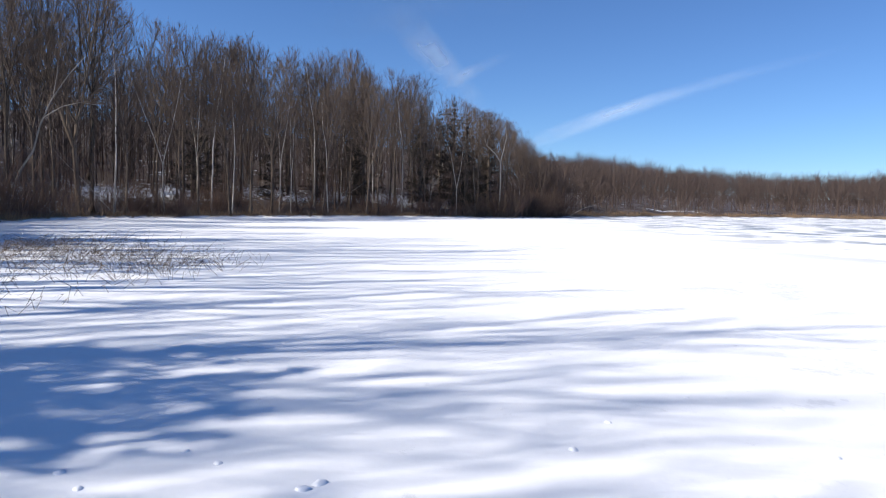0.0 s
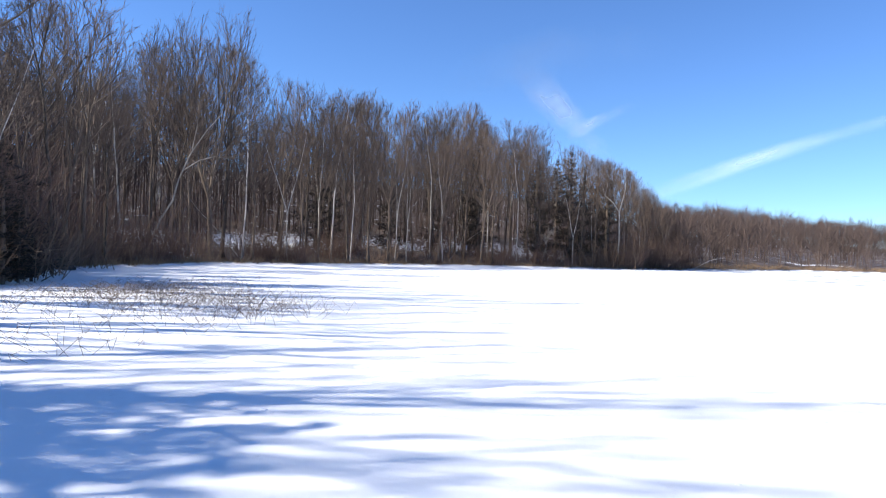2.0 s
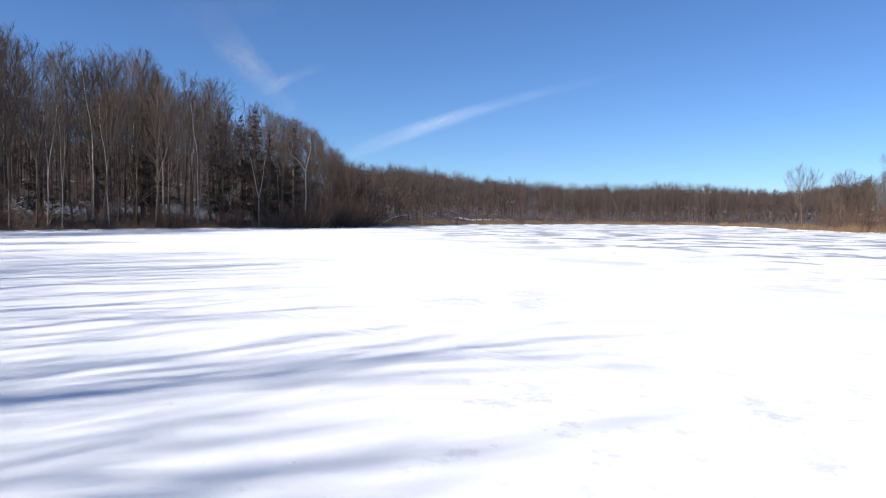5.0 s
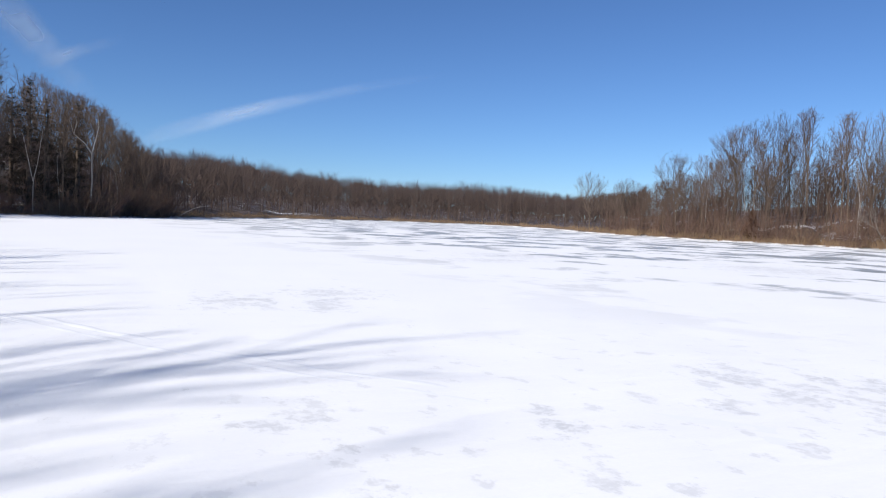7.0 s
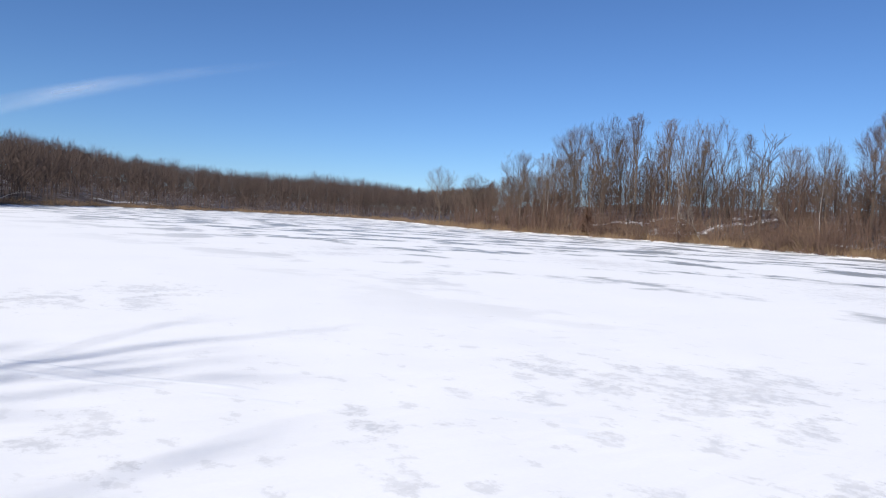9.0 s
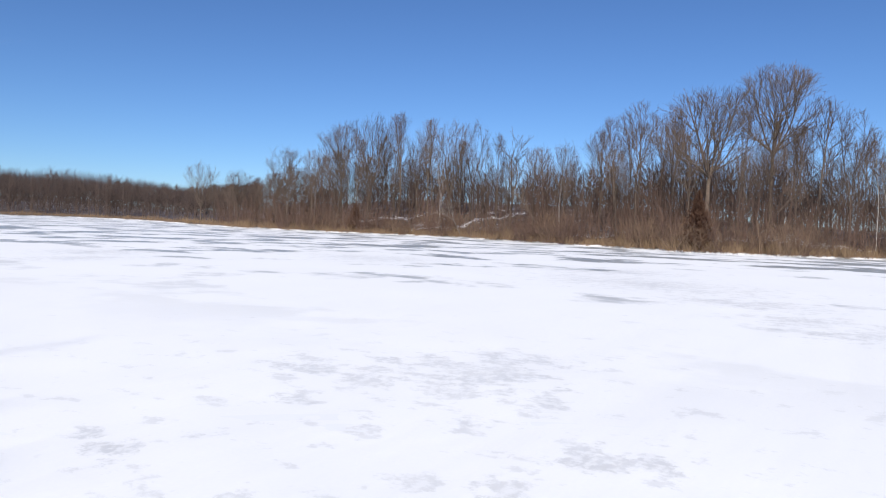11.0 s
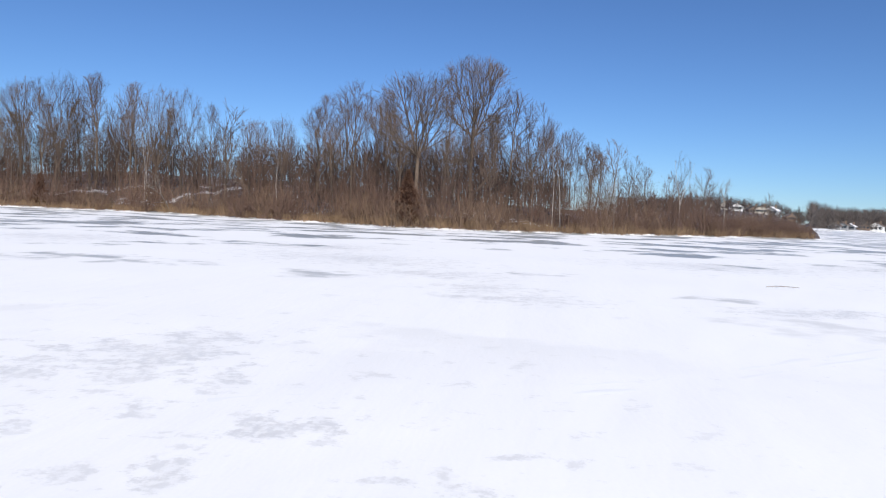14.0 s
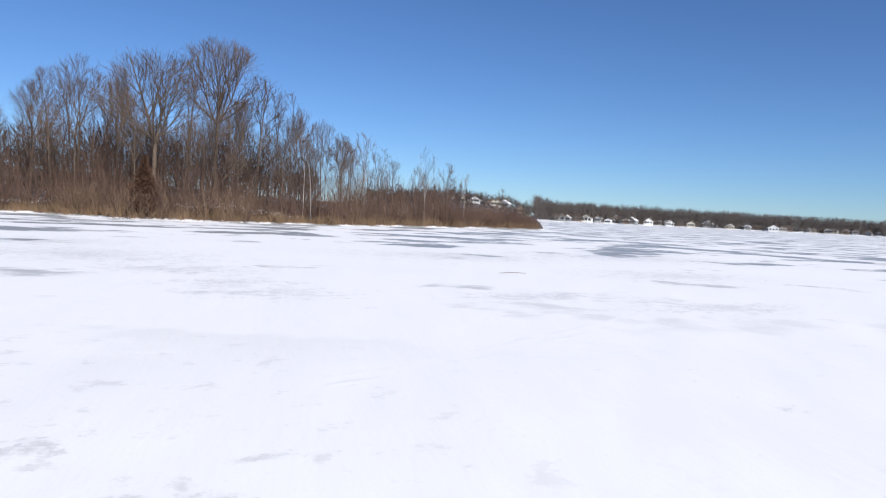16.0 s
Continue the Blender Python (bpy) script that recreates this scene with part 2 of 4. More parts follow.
class Buf:
    def __init__(self):
        self.v, self.f = [], []

    def tube(self, path, radii, sides, cap=False):
        path = np.asarray(path, float)
        d = path[-1] - path[0]
        d /= max(np.linalg.norm(d), 1e-9)
        a = np.cross(d, (0, 0, 1) if abs(d[2]) < 0.9 else (1, 0, 0))
        a /= np.linalg.norm(a)
        b = np.cross(d, a)
        base = len(self.v)
        for p, r in zip(path, radii):
            for k in range(sides):
                t = 2 * math.pi * k / sides
                self.v.append(tuple(p + r * (math.cos(t) * a + math.sin(t) * b)))
        for i in range(len(path) - 1):
            for k in range(sides):
                k2 = (k + 1) % sides
                self.f.append((base + i * sides + k, base + i * sides + k2, base + (i + 1) * sides + k2, base + (i + 1) * sides + k))
        if cap:
            self.f.append(tuple(base + k for k in range(sides))[::-1])
            self.f.append(tuple(base + (len(path) - 1) * sides + k for k in range(sides)))

    def spike(self, p, tip, r):
        p, tip = np.asarray(p, float), np.asarray(tip, float)
        d = tip - p
        a = np.cross(d, (0.3, 0.5, 0.81))
        a *= r / max(np.linalg.norm(a), 1e-9)
        b = np.cross(d, a)
        b *= r / max(np.linalg.norm(b), 1e-9)
        i = len(self.v)
        self.v += [tuple(p + a), tuple(p - 0.5 * a + 0.87 * b), tuple(p - 0.5 * a - 0.87 * b), tuple(tip)]
        self.f += [(i, i + 1, i + 3), (i + 1, i + 2, i + 3), (i + 2, i, i + 3)]

    def sliver(self, p, tip, r):
        p, tip = np.asarray(p, float), np.asarray(tip, float)
        a = np.cross(tip - p, np.sin(p * 37.0))
        a *= r / max(np.linalg.norm(a), 1e-9)
        i = len(self.v)
        self.v += [tuple(p + a), tuple(p - a), tuple(tip)]
        self.f.append((i, i + 1, i + 2))

    def box(self, x0, x1, y0, y1, z0, z1):
        i = len(self.v)
        self.v += [(x, y, z) for z in (z0, z1) for x, y in ((x0, y0), (x1, y0), (x1, y1), (x0, y1))]
        self.f += [tuple(i + k for k in q) for q in ((3, 2, 1, 0), (4, 5, 6, 7), (0, 1, 5, 4), (1, 2, 6, 5), (2, 3, 7, 6), (3, 0, 4, 7))]

    def mesh(self, name, material, smooth=False):
        me = bpy.data.meshes.new(name)
        me.from_pydata(self.v, [], self.f)
        me.materials.append(material)
        if smooth:
            me.shade_smooth()
        me.update()
        return me


def part(name, buf, material, parent, label="", smooth=False):
    ob = new(name, buf.mesh(name, material, smooth))
    ob.parent = parent
    return tagged(ob, label) if label else ob


def spot(az, r):
    a = radians(az)
    return -math.sin(a) * r, math.cos(a) * r


# ---- plan of the lake: shore distance and land heights by azimuth ----
SHORE = [(-140, 760), (-136, 740), (-129, 650), (-122.6, 560), (-118, 500), (-112.6, 420), (-111.6, 400), (-111.3, 99), (-110.7, 98), (-106, 90), (-104, 84), (-100, 77),
         (-94.4, 66.8), (-92, 66.2), (-85.8, 62.5), (-79, 62.2), (-73, 68.8), (-70, 71), (-65, 79), (-62, 87), (-55, 91), (-50, 98), (-45.5, 106)]
SHORE += [(-42.3, 121), (-40, 146), (-38, 168), (-33.5, 196), (-30, 190), (-26, 195), (-21, 162), (-17.7, 157), (-14.5, 130), (-11.5, 117), (-7.8, 106),
         (-4.3, 97), (0, 91), (6.3, 83.5), (11.4, 78), (21.7, 65), (27.6, 62), (31.8, 51), (37.2, 44), (39.4, 30), (44, 25), (52, 21),
         (60, 18), (75, 14), (90, 12.5), (110, 11), (150, 12), (175, 15), (195, 22), (208, 60), (216, 300), (220, 760)]
LAND = [(-140, 1, 2, 5, 5), (-120, 1, 2, 5, 5), (-113, 1, 3, 6, 8), (-111.6, 1, 3, 5, 6), (-111.2, 0.4, 0.8, 1.4, 2), (-109.3, 0.7, 1.8, 6, 10), (-105, 1, 2.2, 8, 15), (-97, 1.5, 2, 5, 5), (-87, 2.8, 3, 3, 3),
        (-75, 3, 5.5, 5, 3), (-60, 3.8, 6.5, 7, 4), (-50, 2.6, 5, 6, 4), (-42, 0.8, 2, 4, 4), (-38, 0.8, 2, 5, 6), (-33, 0.8, 2, 9, 8), (-27, 0.8, 2, 8, 8)]
LAND += [(-20, 1, 2.5, 11, 9), (-12, 1.2, 3, 14, 10), (-8, 1.4, 3, 13, 10), (-4, 2.2, 6, 20, 9), (0, 2.4, 8, 28, 9), (20, 2.4, 9, 34, 8), (45, 1.8, 8, 34, 7), (90, 1.2, 3, 5, 5),
        (200, 1.2, 3, 5, 5), (220, 1, 2, 5, 5)]


def shore(az):
    s = np.interp(az, [a for a, _ in SHORE], [d for _, d in SHORE])
    return s * (1 + 0.012 * math.sin(az * 1.7) + 0.008 * math.sin(az * 4.3 + 1))


def land(az, d):
    h = [np.interp(az, [row[0] for row in LAND], [row[k] for row in LAND]) for k in (1, 2, 3, 4)]
    base = float(np.interp(d, [0, 0.8, 2.5, 20, 60, 250, 800, 2500, 4200], [0, 0.16, 0.32, *h, h[3] * 0.5, 0]))
    x, y = spot(az, shore(az) + d)
    return base + min(1.0, d / 12) * 0.5 * noise.noise((x * 0.09, y * 0.09, 0.0)) + min(1.0, d / 4) * 0.12 * noise.noise((x * 0.5, y * 0.5, 3.0))


def ground_at(x, y):
    az = math.degrees(math.atan2(-x, y))
    az = az + 360 if az < -140 else az
    d = math.hypot(x, y) - shore(az)
    return land(az, d) if d > 0 else 0.0


def build_ground():
    azs = [-140 + 0.4 * k for k in range(466)] + [47 + 1.73 * k for k in range(100)]
    us = [0.3 * (k / 44) ** 1.5 for k in range(1, 45)] + [0.3 + 0.7 * (k / 30) ** 1.4 for k in range(1, 31)]
    offs = [0.3, 0.7, 1.2, 1.9, 2.8, 4, 5.5, 7, 9, 11, 13.5, 16, 19, 22, 26, 30, 35, 41, 48, 56, 66, 80, 100, 125, 155, 190, 225, 260, 320, 420, 560, 800, 1300, 2200, 4200]
    rows = len(us) + len(offs)
    verts, faces = [(0.0, 0.0, 0.0)], []
    for az in azs:
        s = shore(az)
        for u in us:
            # even rings near the camera, whatever the distance of the shore
            inner = min(26.0, 0.7 * s)
            r = inner * u / 0.3 if u < 0.3 else inner + (s - inner) * (u - 0.3) / 0.7
            x, y = spot(az, r)
            drift = 0.022 * noise.noise((x * 0.45 + 0.3 * y, y * 0.9, 0.0)) + 0.012 * noise.noise((x * 1.3, y * 1.9, 5.0))
            verts.append((x, y, drift * (1 if r < 20 else max(0.0, 1 - (r - 20) / 6))))
        for d in offs:
            verts.append((*spot(az, s + d), land(az, d)))
    n = len(azs)
    for i in range(n):
        a, b = 1 + i * rows, 1 + ((i + 1) % n) * rows
        faces.append((0, a, b))
        faces += [(a + k, a + k + 1, b + k + 1, b + k) for k in range(rows - 1)]
    me = bpy.data.meshes.new("ground")
    me.from_pydata(verts, [], faces)
    me.materials.append(GROUND)
    me.shade_smooth()
    ob = new("ground", me)
    return tagged(ob, "snow-covered frozen lake with grey ice patches and leaf-strewn banks", "ground", kind="structure")


build_ground()

# ---- trees ----


def unit(v):
    return v / max(np.linalg.norm(v), 1e-9)


def crowned(rng, trunk, crown, height, thick, dome, fork, leaders=1, spread=16, limbs=15, subs=6, lets=5, twigs=4, twig=0.55, fine=0.013, lift=0.1, stubs=5, crook=1.0, ragged=0.15, spray=(46, 20), bold=0.7):
    """A leafless tree: a trunk that forks into leaders, whose limbs branch three times until they fill a rounded crown.
    dome: middle height, half width and half height of the crown as shares of the height; fork: the share of the height at which the trunk parts."""
    cz, rx, rz = (v * height for v in dome)
    shape = np.array((rx, rx, rz))
    phase = rng.uniform(0, 6.28, 3)

    def room(p, d):
        """How far a branch can grow from p until it meets the uneven rim of the crown."""
        lobe = 1 + ragged * (math.sin(2 * math.atan2(d[1], d[0]) + phase[0]) * 0.6 + math.sin(5 * math.atan2(p[1] + d[1] * rx, p[0] + d[0] * rx) + 3 * d[2] + phase[1]) * 0.4)
        e, f = (p - np.array((0, 0, cz))) / (shape * lobe), d / (shape * lobe)
        qa, qb, qc = f @ f, e @ f, e @ e - 1
        under = qb * qb - qa * qc
        return max(0.0, (-qb + math.sqrt(under)) / qa) if under > 0 else 0.0

    def path_of(p, d, length, segs, wander, up):
        q, way, line = np.array(p, float), unit(np.array(d, float)), [np.array(p, float)]
        for k in range(segs):
            way = unit(way + wander * crook * rng.normal(size=3) + np.array((0, 0, up)))
            q = q + way * length / segs
            line.append(q)
        return np.array(line)

    def along(line, s):
        x = min(s, 0.999) * (len(line) - 1)
        k = int(x)
        return line[k] + (line[k + 1] - line[k]) * (x - k), unit(line[k + 1] - line[k])

    def aside(ahead, turn, degrees):
        side = np.cross(ahead, (math.cos(turn), math.sin(turn), 0.13))
        a = radians(degrees)
        return math.cos(a) * ahead + math.sin(a) * unit(side)

    def branchlets(line, count, reach):
        turn = rng.uniform(0, 6.28)
        for i in range(count):
            at, ahead = along(line, 0.15 + 0.85 * (i + rng.uniform(0.2, 0.9)) / count)
            turn += 2.4 + rng.uniform(-0.6, 0.6)
            way = unit(aside(ahead, turn, rng.uniform(16, 38)) + np.array((0, 0, 0.1)))
            size = min(reach * rng.uniform(0.6, 1.15), room(at, way) + 0.12)
            tip = at + way * size
            crown.spike(at, tip, fine * 1.25)
            for j in range(twigs):
                root = at + way * size * rng.uniform(0.1, 0.9)
                crown.sliver(root, root + unit(way + 0.27 * rng.normal(size=3)) * twig * rng.uniform(0.6, 1.2), fine)

    def limb(at, way, reach, r, share=1.0):
        line = path_of(at, way, reach, 5, 0.055, lift)
        (trunk if r > 0.045 else crown).tube(line, np.linspace(r, 0.016, 6), 4 if r > 0.045 else 3)
        turn = rng.uniform(0, 6.28)
        count = max(2, round(subs * share))
        for i in range(count):
            s = 0.15 + 0.8 * (i + rng.uniform(0.1, 0.9)) / count
            p, ahead = along(line, s)
            turn += 2.4 + rng.uniform(-0.5, 0.5)
            d = unit(aside(ahead, turn, rng.uniform(20, 40)) + np.array((0, 0, 0.06)))
            size = min(reach * (0.8 - 0.45 * s) * rng.uniform(0.8, 1.2) + 0.3, room(p, d) + 0.1)
            sub = path_of(p, d, size, 3, 0.07, 0.05)
            crown.tube(sub, np.linspace(max(0.023, r * 0.6 * (1.1 - s)), 0.011, 4), 3)
            branchlets(sub, lets, 0.35 + size * 0.4)
        branchlets(line[2:], lets, 0.4 + reach * 0.22)

    stem = path_of((0, 0, -0.3), (rng.normal() * 0.03, rng.normal() * 0.03, 1), fork * height + 0.3, 6, 0.022, 0.06)
    girth = thick * (1 - 0.42 * np.linspace(0, 1, 7) ** 0.8)
    trunk.tube(stem, girth, 7)
    for i in range(stubs):
        at, ahead = along(stem, rng.uniform(0.5, 1))
        way = aside(ahead, rng.uniform(0, 6.28), rng.uniform(55, 85))
        line = path_of(at, way, rng.uniform(0.04, 0.1) * height, 3, 0.16, 0.08)
        crown.tube(line, (0.022, 0.016, 0.012, 0.006), 3)
        branchlets(line, 2, 0.4)
    top, ahead = stem[-1], unit(stem[-1] - stem[-2])
    first = rng.uniform(0, 6.28)
    for n in range(leaders):
        tilt = radians(rng.uniform(0.55, 1.25) * spread) if leaders > 1 else radians(rng.uniform(0, 4))
        a = first + 6.283 * n / leaders + rng.uniform(-0.4, 0.4)
        way = unit(ahead * math.cos(tilt) + np.array((math.cos(a), math.sin(a), 0)) * math.sin(tilt))
        size = room(top, way) * rng.uniform(0.88, 1.0)
        line = path_of(top, way, size, 8, 0.05, 0.05 if leaders > 1 else 0.08)
        r0 = girth[-1] * (0.98 if leaders == 1 else 1.3 / math.sqrt(leaders))
        rs = 0.014 + (r0 - 0.014) * (1 - np.linspace(0, 1, 9)) ** 0.85
        trunk.tube(line, rs, 6)
        turn = rng.uniform(0, 6.28)
        count = max(3, round(limbs / leaders))
        for i in range(count):
            s = 0.02 + 0.95 * (i + rng.uniform(0.1, 0.9)) / count
            at, on = along(line, s)
            turn += 2.4 + rng.uniform(-0.5, 0.5)
            d = aside(on, turn, rng.uniform(0.85, 1.2) * (spray[0] + (spray[1] - spray[0]) * s))
            reach = min(room(at, unit(d + np.array((0, 0, 2.4 * lift)))) * rng.uniform(0.8, 1.0), 0.34 * height)
            if reach < 0.3:
                continue
            limb(at, d, reach, max(0.025, float(np.interp(s * 8, range(9), rs)) * bold), min(1.3, max(0.45, reach / (0.16 * height))))
        branchlets(line[4:], lets + 4, 1.1)


FOREST = [dict(dome=(0.7 - 0.02 * (k % 3), 0.17 + 0.016 * k, 0.31 + 0.02 * (k % 3)), fork=(0.46, 0.36, 0.5)[k % 3], leaders=(1, 2, 3)[k % 3], limbs=(15, 15, 16)[k % 3], lets=4, twigs=2, twig=0.7, fine=0.014) for k in range(6)]
SLIM = [dict(dome=(0.64, 0.13 + 0.018 * k, 0.37), fork=0.28 + 0.05 * k, leaders=1 + k % 2, spread=10, limbs=13, subs=5, lets=3, twigs=2, twig=0.65, stubs=7) for k in range(4)]
OAK = [dict(dome=(0.64, 0.33 + 0.015 * k, 0.36), fork=0.24 + 0.05 * k, leaders=4 + k % 2, spread=26, limbs=34, subs=6, lets=4, twigs=2, twig=0.7, fine=0.013, stubs=3, ragged=0.2, bold=0.85, spray=(48, 24)) for k in range(4)]
FAN = dict(dome=(0.68, 0.28, 0.32), fork=0.44, leaders=4, spread=26, limbs=36, subs=6, lets=5, twigs=2, twig=0.7, fine=0.012, stubs=4, ragged=0.06, bold=0.95, spray=(46, 22))
VASE = dict(dome=(0.78, 0.19, 0.24), fork=0.52, leaders=6, spread=19, limbs=18, subs=4, lets=3, twigs=3, lift=0.12, stubs=2, ragged=0.05, spray=(26, 14))
SNAG = [dict(dome=(0.68, 0.13 + 0.03 * k, 0.32), fork=0.4 + 0.06 * k, leaders=2, spread=17, limbs=7, subs=4, lets=2, twigs=2, twig=0.4, stubs=6, crook=2.0, ragged=0.3) for k in range(3)]
HEIGHT = {}
TREE_LABEL = {"bare_tree": "leafless grey-brown forest tree on the wooded shore", "pale_tree": "slender leafless tree with a pale sunlit trunk",
              "oak_tree": "tall leafless tree with a broad spreading crown", "vase_tree": "leafless tree with a narrow fan of rising limbs",
              "dead_tree": "thin dead tree with a few broken branches"}


def tree(name, seed, height, thick, spec, wood, twigs=None):
    """A leafless tree of the given height with its base at the origin, far below the ground until it is copied."""
    rng = np.random.default_rng(seed)
    trunk, crown = Buf(), Buf()
    crowned(rng, trunk, crown, height, thick, **spec)
    for k in range(4):
        a = k * 1.57 + seed
        trunk.spike((0.4 * thick * math.cos(a), 0.4 * thick * math.sin(a), 0.7), (2.2 * thick * math.cos(a), 2.2 * thick * math.sin(a), -0.35), thick * 0.6)
    top = max(z for _, _, z in crown.v)
    ob = new(name)
    part("trunk", trunk, wood, ob, smooth=True)
    part("crown", crown, twigs or TWIGS, ob)
    HEIGHT[ob.name] = top
    return tagged(ob, TREE_LABEL[name], "tree", "leafless trees round the lake")


def conifer(name, seed, height, spread, needles, label, rows=15, ragged=0.25, sprays=24):
    rng = np.random.default_rng(seed)
    trunk, leaf = Buf(), Buf()
    trunk.tube([(0, 0, -0.2), (0.03, 0, height * 0.5), (0, 0.03, height * 0.97)], [height * 0.014, height * 0.009, 0.01], 6)
    for i in range(rows * 5):
        s = rng.random() ** 1.15
        z = height * (0.06 + 0.93 * s)
        a = rng.uniform(0, 6.283)
        r = (spread * (1 - s) ** 0.8 * (0.85 + 0.2 * math.sin(a * 2 + seed + z)) + 0.03) * rng.uniform(1 - 1.6 * ragged, 1 + ragged)
        out = np.array((math.cos(a), math.sin(a), rng.uniform(-0.1, 0.6)))
        root = np.array((0, 0, z))
        leaf.tube([root, root + out * r], [0.02, 0.006], 3)
        for j in range(sprays):
            at = root + out * r * (0.2 + 0.8 * (j + rng.uniform(0, 1)) / sprays) + rng.normal(size=3) * 0.07 * spread * (1.05 - s)
            leaf.sliver(at, at + unit(out * 0.6 + rng.normal(size=3) * 0.7 + np.array((0, 0, 0.45))) * rng.uniform(0.2, 0.5) * (0.5 + spread * 0.15) * (1.15 - 0.75 * s), 0.05 * (1.1 - 0.6 * s))
    ob = new(name)
    part("trunk", trunk, BARK, ob, smooth=True)
    part("foliage", leaf, needles, ob)
    HEIGHT[ob.name] = height
    return tagged(ob, label, "tree", "evergreens on the shore")


def shrub(seed, height, spread, stems, material):
    rng = np.random.default_rng(seed)
    buf = Buf()
    for i in range(stems):
        a, lean = rng.uniform(0, 6.283), rng.uniform(0.05, 1.0) ** 0.7 * spread
        foot = np.array((0.4 * spread * rng.normal(), 0.4 * spread * rng.normal(), -0.1))
        tip = foot + np.array((math.cos(a) * lean, math.sin(a) * lean, height * rng.uniform(0.55, 1.0) * (1 - 0.35 * (lean / spread) ** 2)))
        buf.spike(foot, tip, 0.016)
        for j in range(5):
            at = foot + (tip - foot) * rng.uniform(0.2, 0.95)
            buf.spike(at, at + unit(unit(tip - foot) + rng.normal(size=3) * 0.45) * rng.uniform(0.2, 0.42) * height, 0.009)
    ob = new("shrub", buf.mesh("shrub", material))
    return tagged(ob, "leafless red-brown shrub on the lake bank", "shrub", "shrubs along the shore")


HIDDEN = []


def keep(ob):
    HIDDEN.append(ob)
    return ob


forest = [keep(tree("bare_tree", 10 + k, 20, 0.18, FOREST[k], BARK)) for k in range(6)]
slim = [keep(tree("bare_tree", 30 + k, 14, 0.125, SLIM[k], BARK)) for k in range(4)]
pale = [keep(tree("pale_tree", 40 + k, 18, 0.1, SLIM[k], PALE)) for k in range(3)]
oaks = [keep(tree("oak_tree", 50 + k, 20, 0.36, OAK[k], BARK, BARK)) for k in range(4)]
fan = keep(tree("oak_tree", 57, 20, 0.3, FAN, BARK, BARK))
vase = keep(tree("vase_tree", 61, 18, 0.22, VASE, BARK))
snags = [keep(tree("dead_tree", 70 + k, 12, 0.12, SNAG[k], (BARK, GREY, BARK)[k], (BARK, GREY, TWIGS)[k])) for k in range(3)]
thin_twigs = dict(dome=(0.64, 0.27, 0.34), fork=0.36, leaders=3, spread=24, limbs=12, subs=3, lets=1, twigs=0, fine=0.02, bold=0.75)
shade_trees = [keep(tree("bare_tree", 20 + k, 20, 0.3, thin_twigs, BARK)) for k in range(3)]
firs = [keep(conifer("conifer", 80 + k, 15, 2.1, NEEDLES, "dark evergreen among bare trees", 26)) for k in range(3)]
cedar = keep(conifer("cedar", 90, 6.2, 1.35, RUST_NEEDLES, "rusty brown cedar on the lake bank", 80, 0.15, 34))
shrubs = [keep(shrub(100 + k, 2.1, 1.2, 37, (BRUSH, WARM_BRUSH, BRUSH, WARM_BRUSH, BRUSH)[k])) for k in range(5)]


def plant(kind, az, r, height, turn=None, wide=1.0, lean=0.0, rng=random):
    """A copy of a tree at a bearing and distance, as tall as given."""
    x, y = spot(az, r)
    s = height / HEIGHT.get(kind.name, 1.0)
    m = pose(x, y, ground_at(x, y), lean * 57.3, 0, turn if turn is not None else rng.uniform(0, 360)) @ Matrix.Diagonal((s * wide, s * wide, s, 1))
    return copy_thing(kind, m)


# highest tree tops by bearing, in degrees above the horizon
TOPS = [(-140, 1.95), (-129, 1.95), (-123, 1.75), (-118.7, 1.6), (-114, 1.65), (-112.6, 1.75), (-111.5, 2.1), (-111, 1.9), (-109.5, 2.3), (-107.7, 2.3), (-105, 3.0), (-102, 3.6), (-99, 4.0), (-97, 4.8), (-94.3, 6.2), (-91.8, 7.6), (-89.7, 8.6), (-86, 8.8), (-82.5, 9.2), (-79.7, 9.2), (-77, 9.2),
        (-73.4, 7.9), (-70.6, 7.1), (-67, 6.9), (-65, 6.8), (-62, 7.4), (-57, 7.4), (-55, 7.6), (-52.6, 6.6), (-50, 4.8), (-48.6, 4.8), (-46, 3.0), (-42, 2.4)]
TOPS += [(-41, 2.3), (-38, 2.6), (-33, 3.2), (-26, 3.0), (-22, 3.35), (-16, 4.1), (-11, 4.7), (-8.5, 4.7), (-7.8, 4.6), (-6.8, 5.6), (-5.4, 7.0), (-3.1, 7.6), (0.4, 9.0), (3.5, 10.8), (7.6, 11.4), (11.7, 12.2), (14.7, 12.2), (18.9, 12.5), (22.9, 13.4), (25, 14.5), (28, 16.5), (33, 17.0), (43, 18.0), (180, 30)]


def limit(az, r):
    return 1.6 + r * math.tan(radians(np.interp(az, [a for a, _ in TOPS], [e for _, e in TOPS]) * np.interp(az, [-9, -6, 14, 22, 30], [1.0, 1.09, 1.09, 1.05, 1.03])))


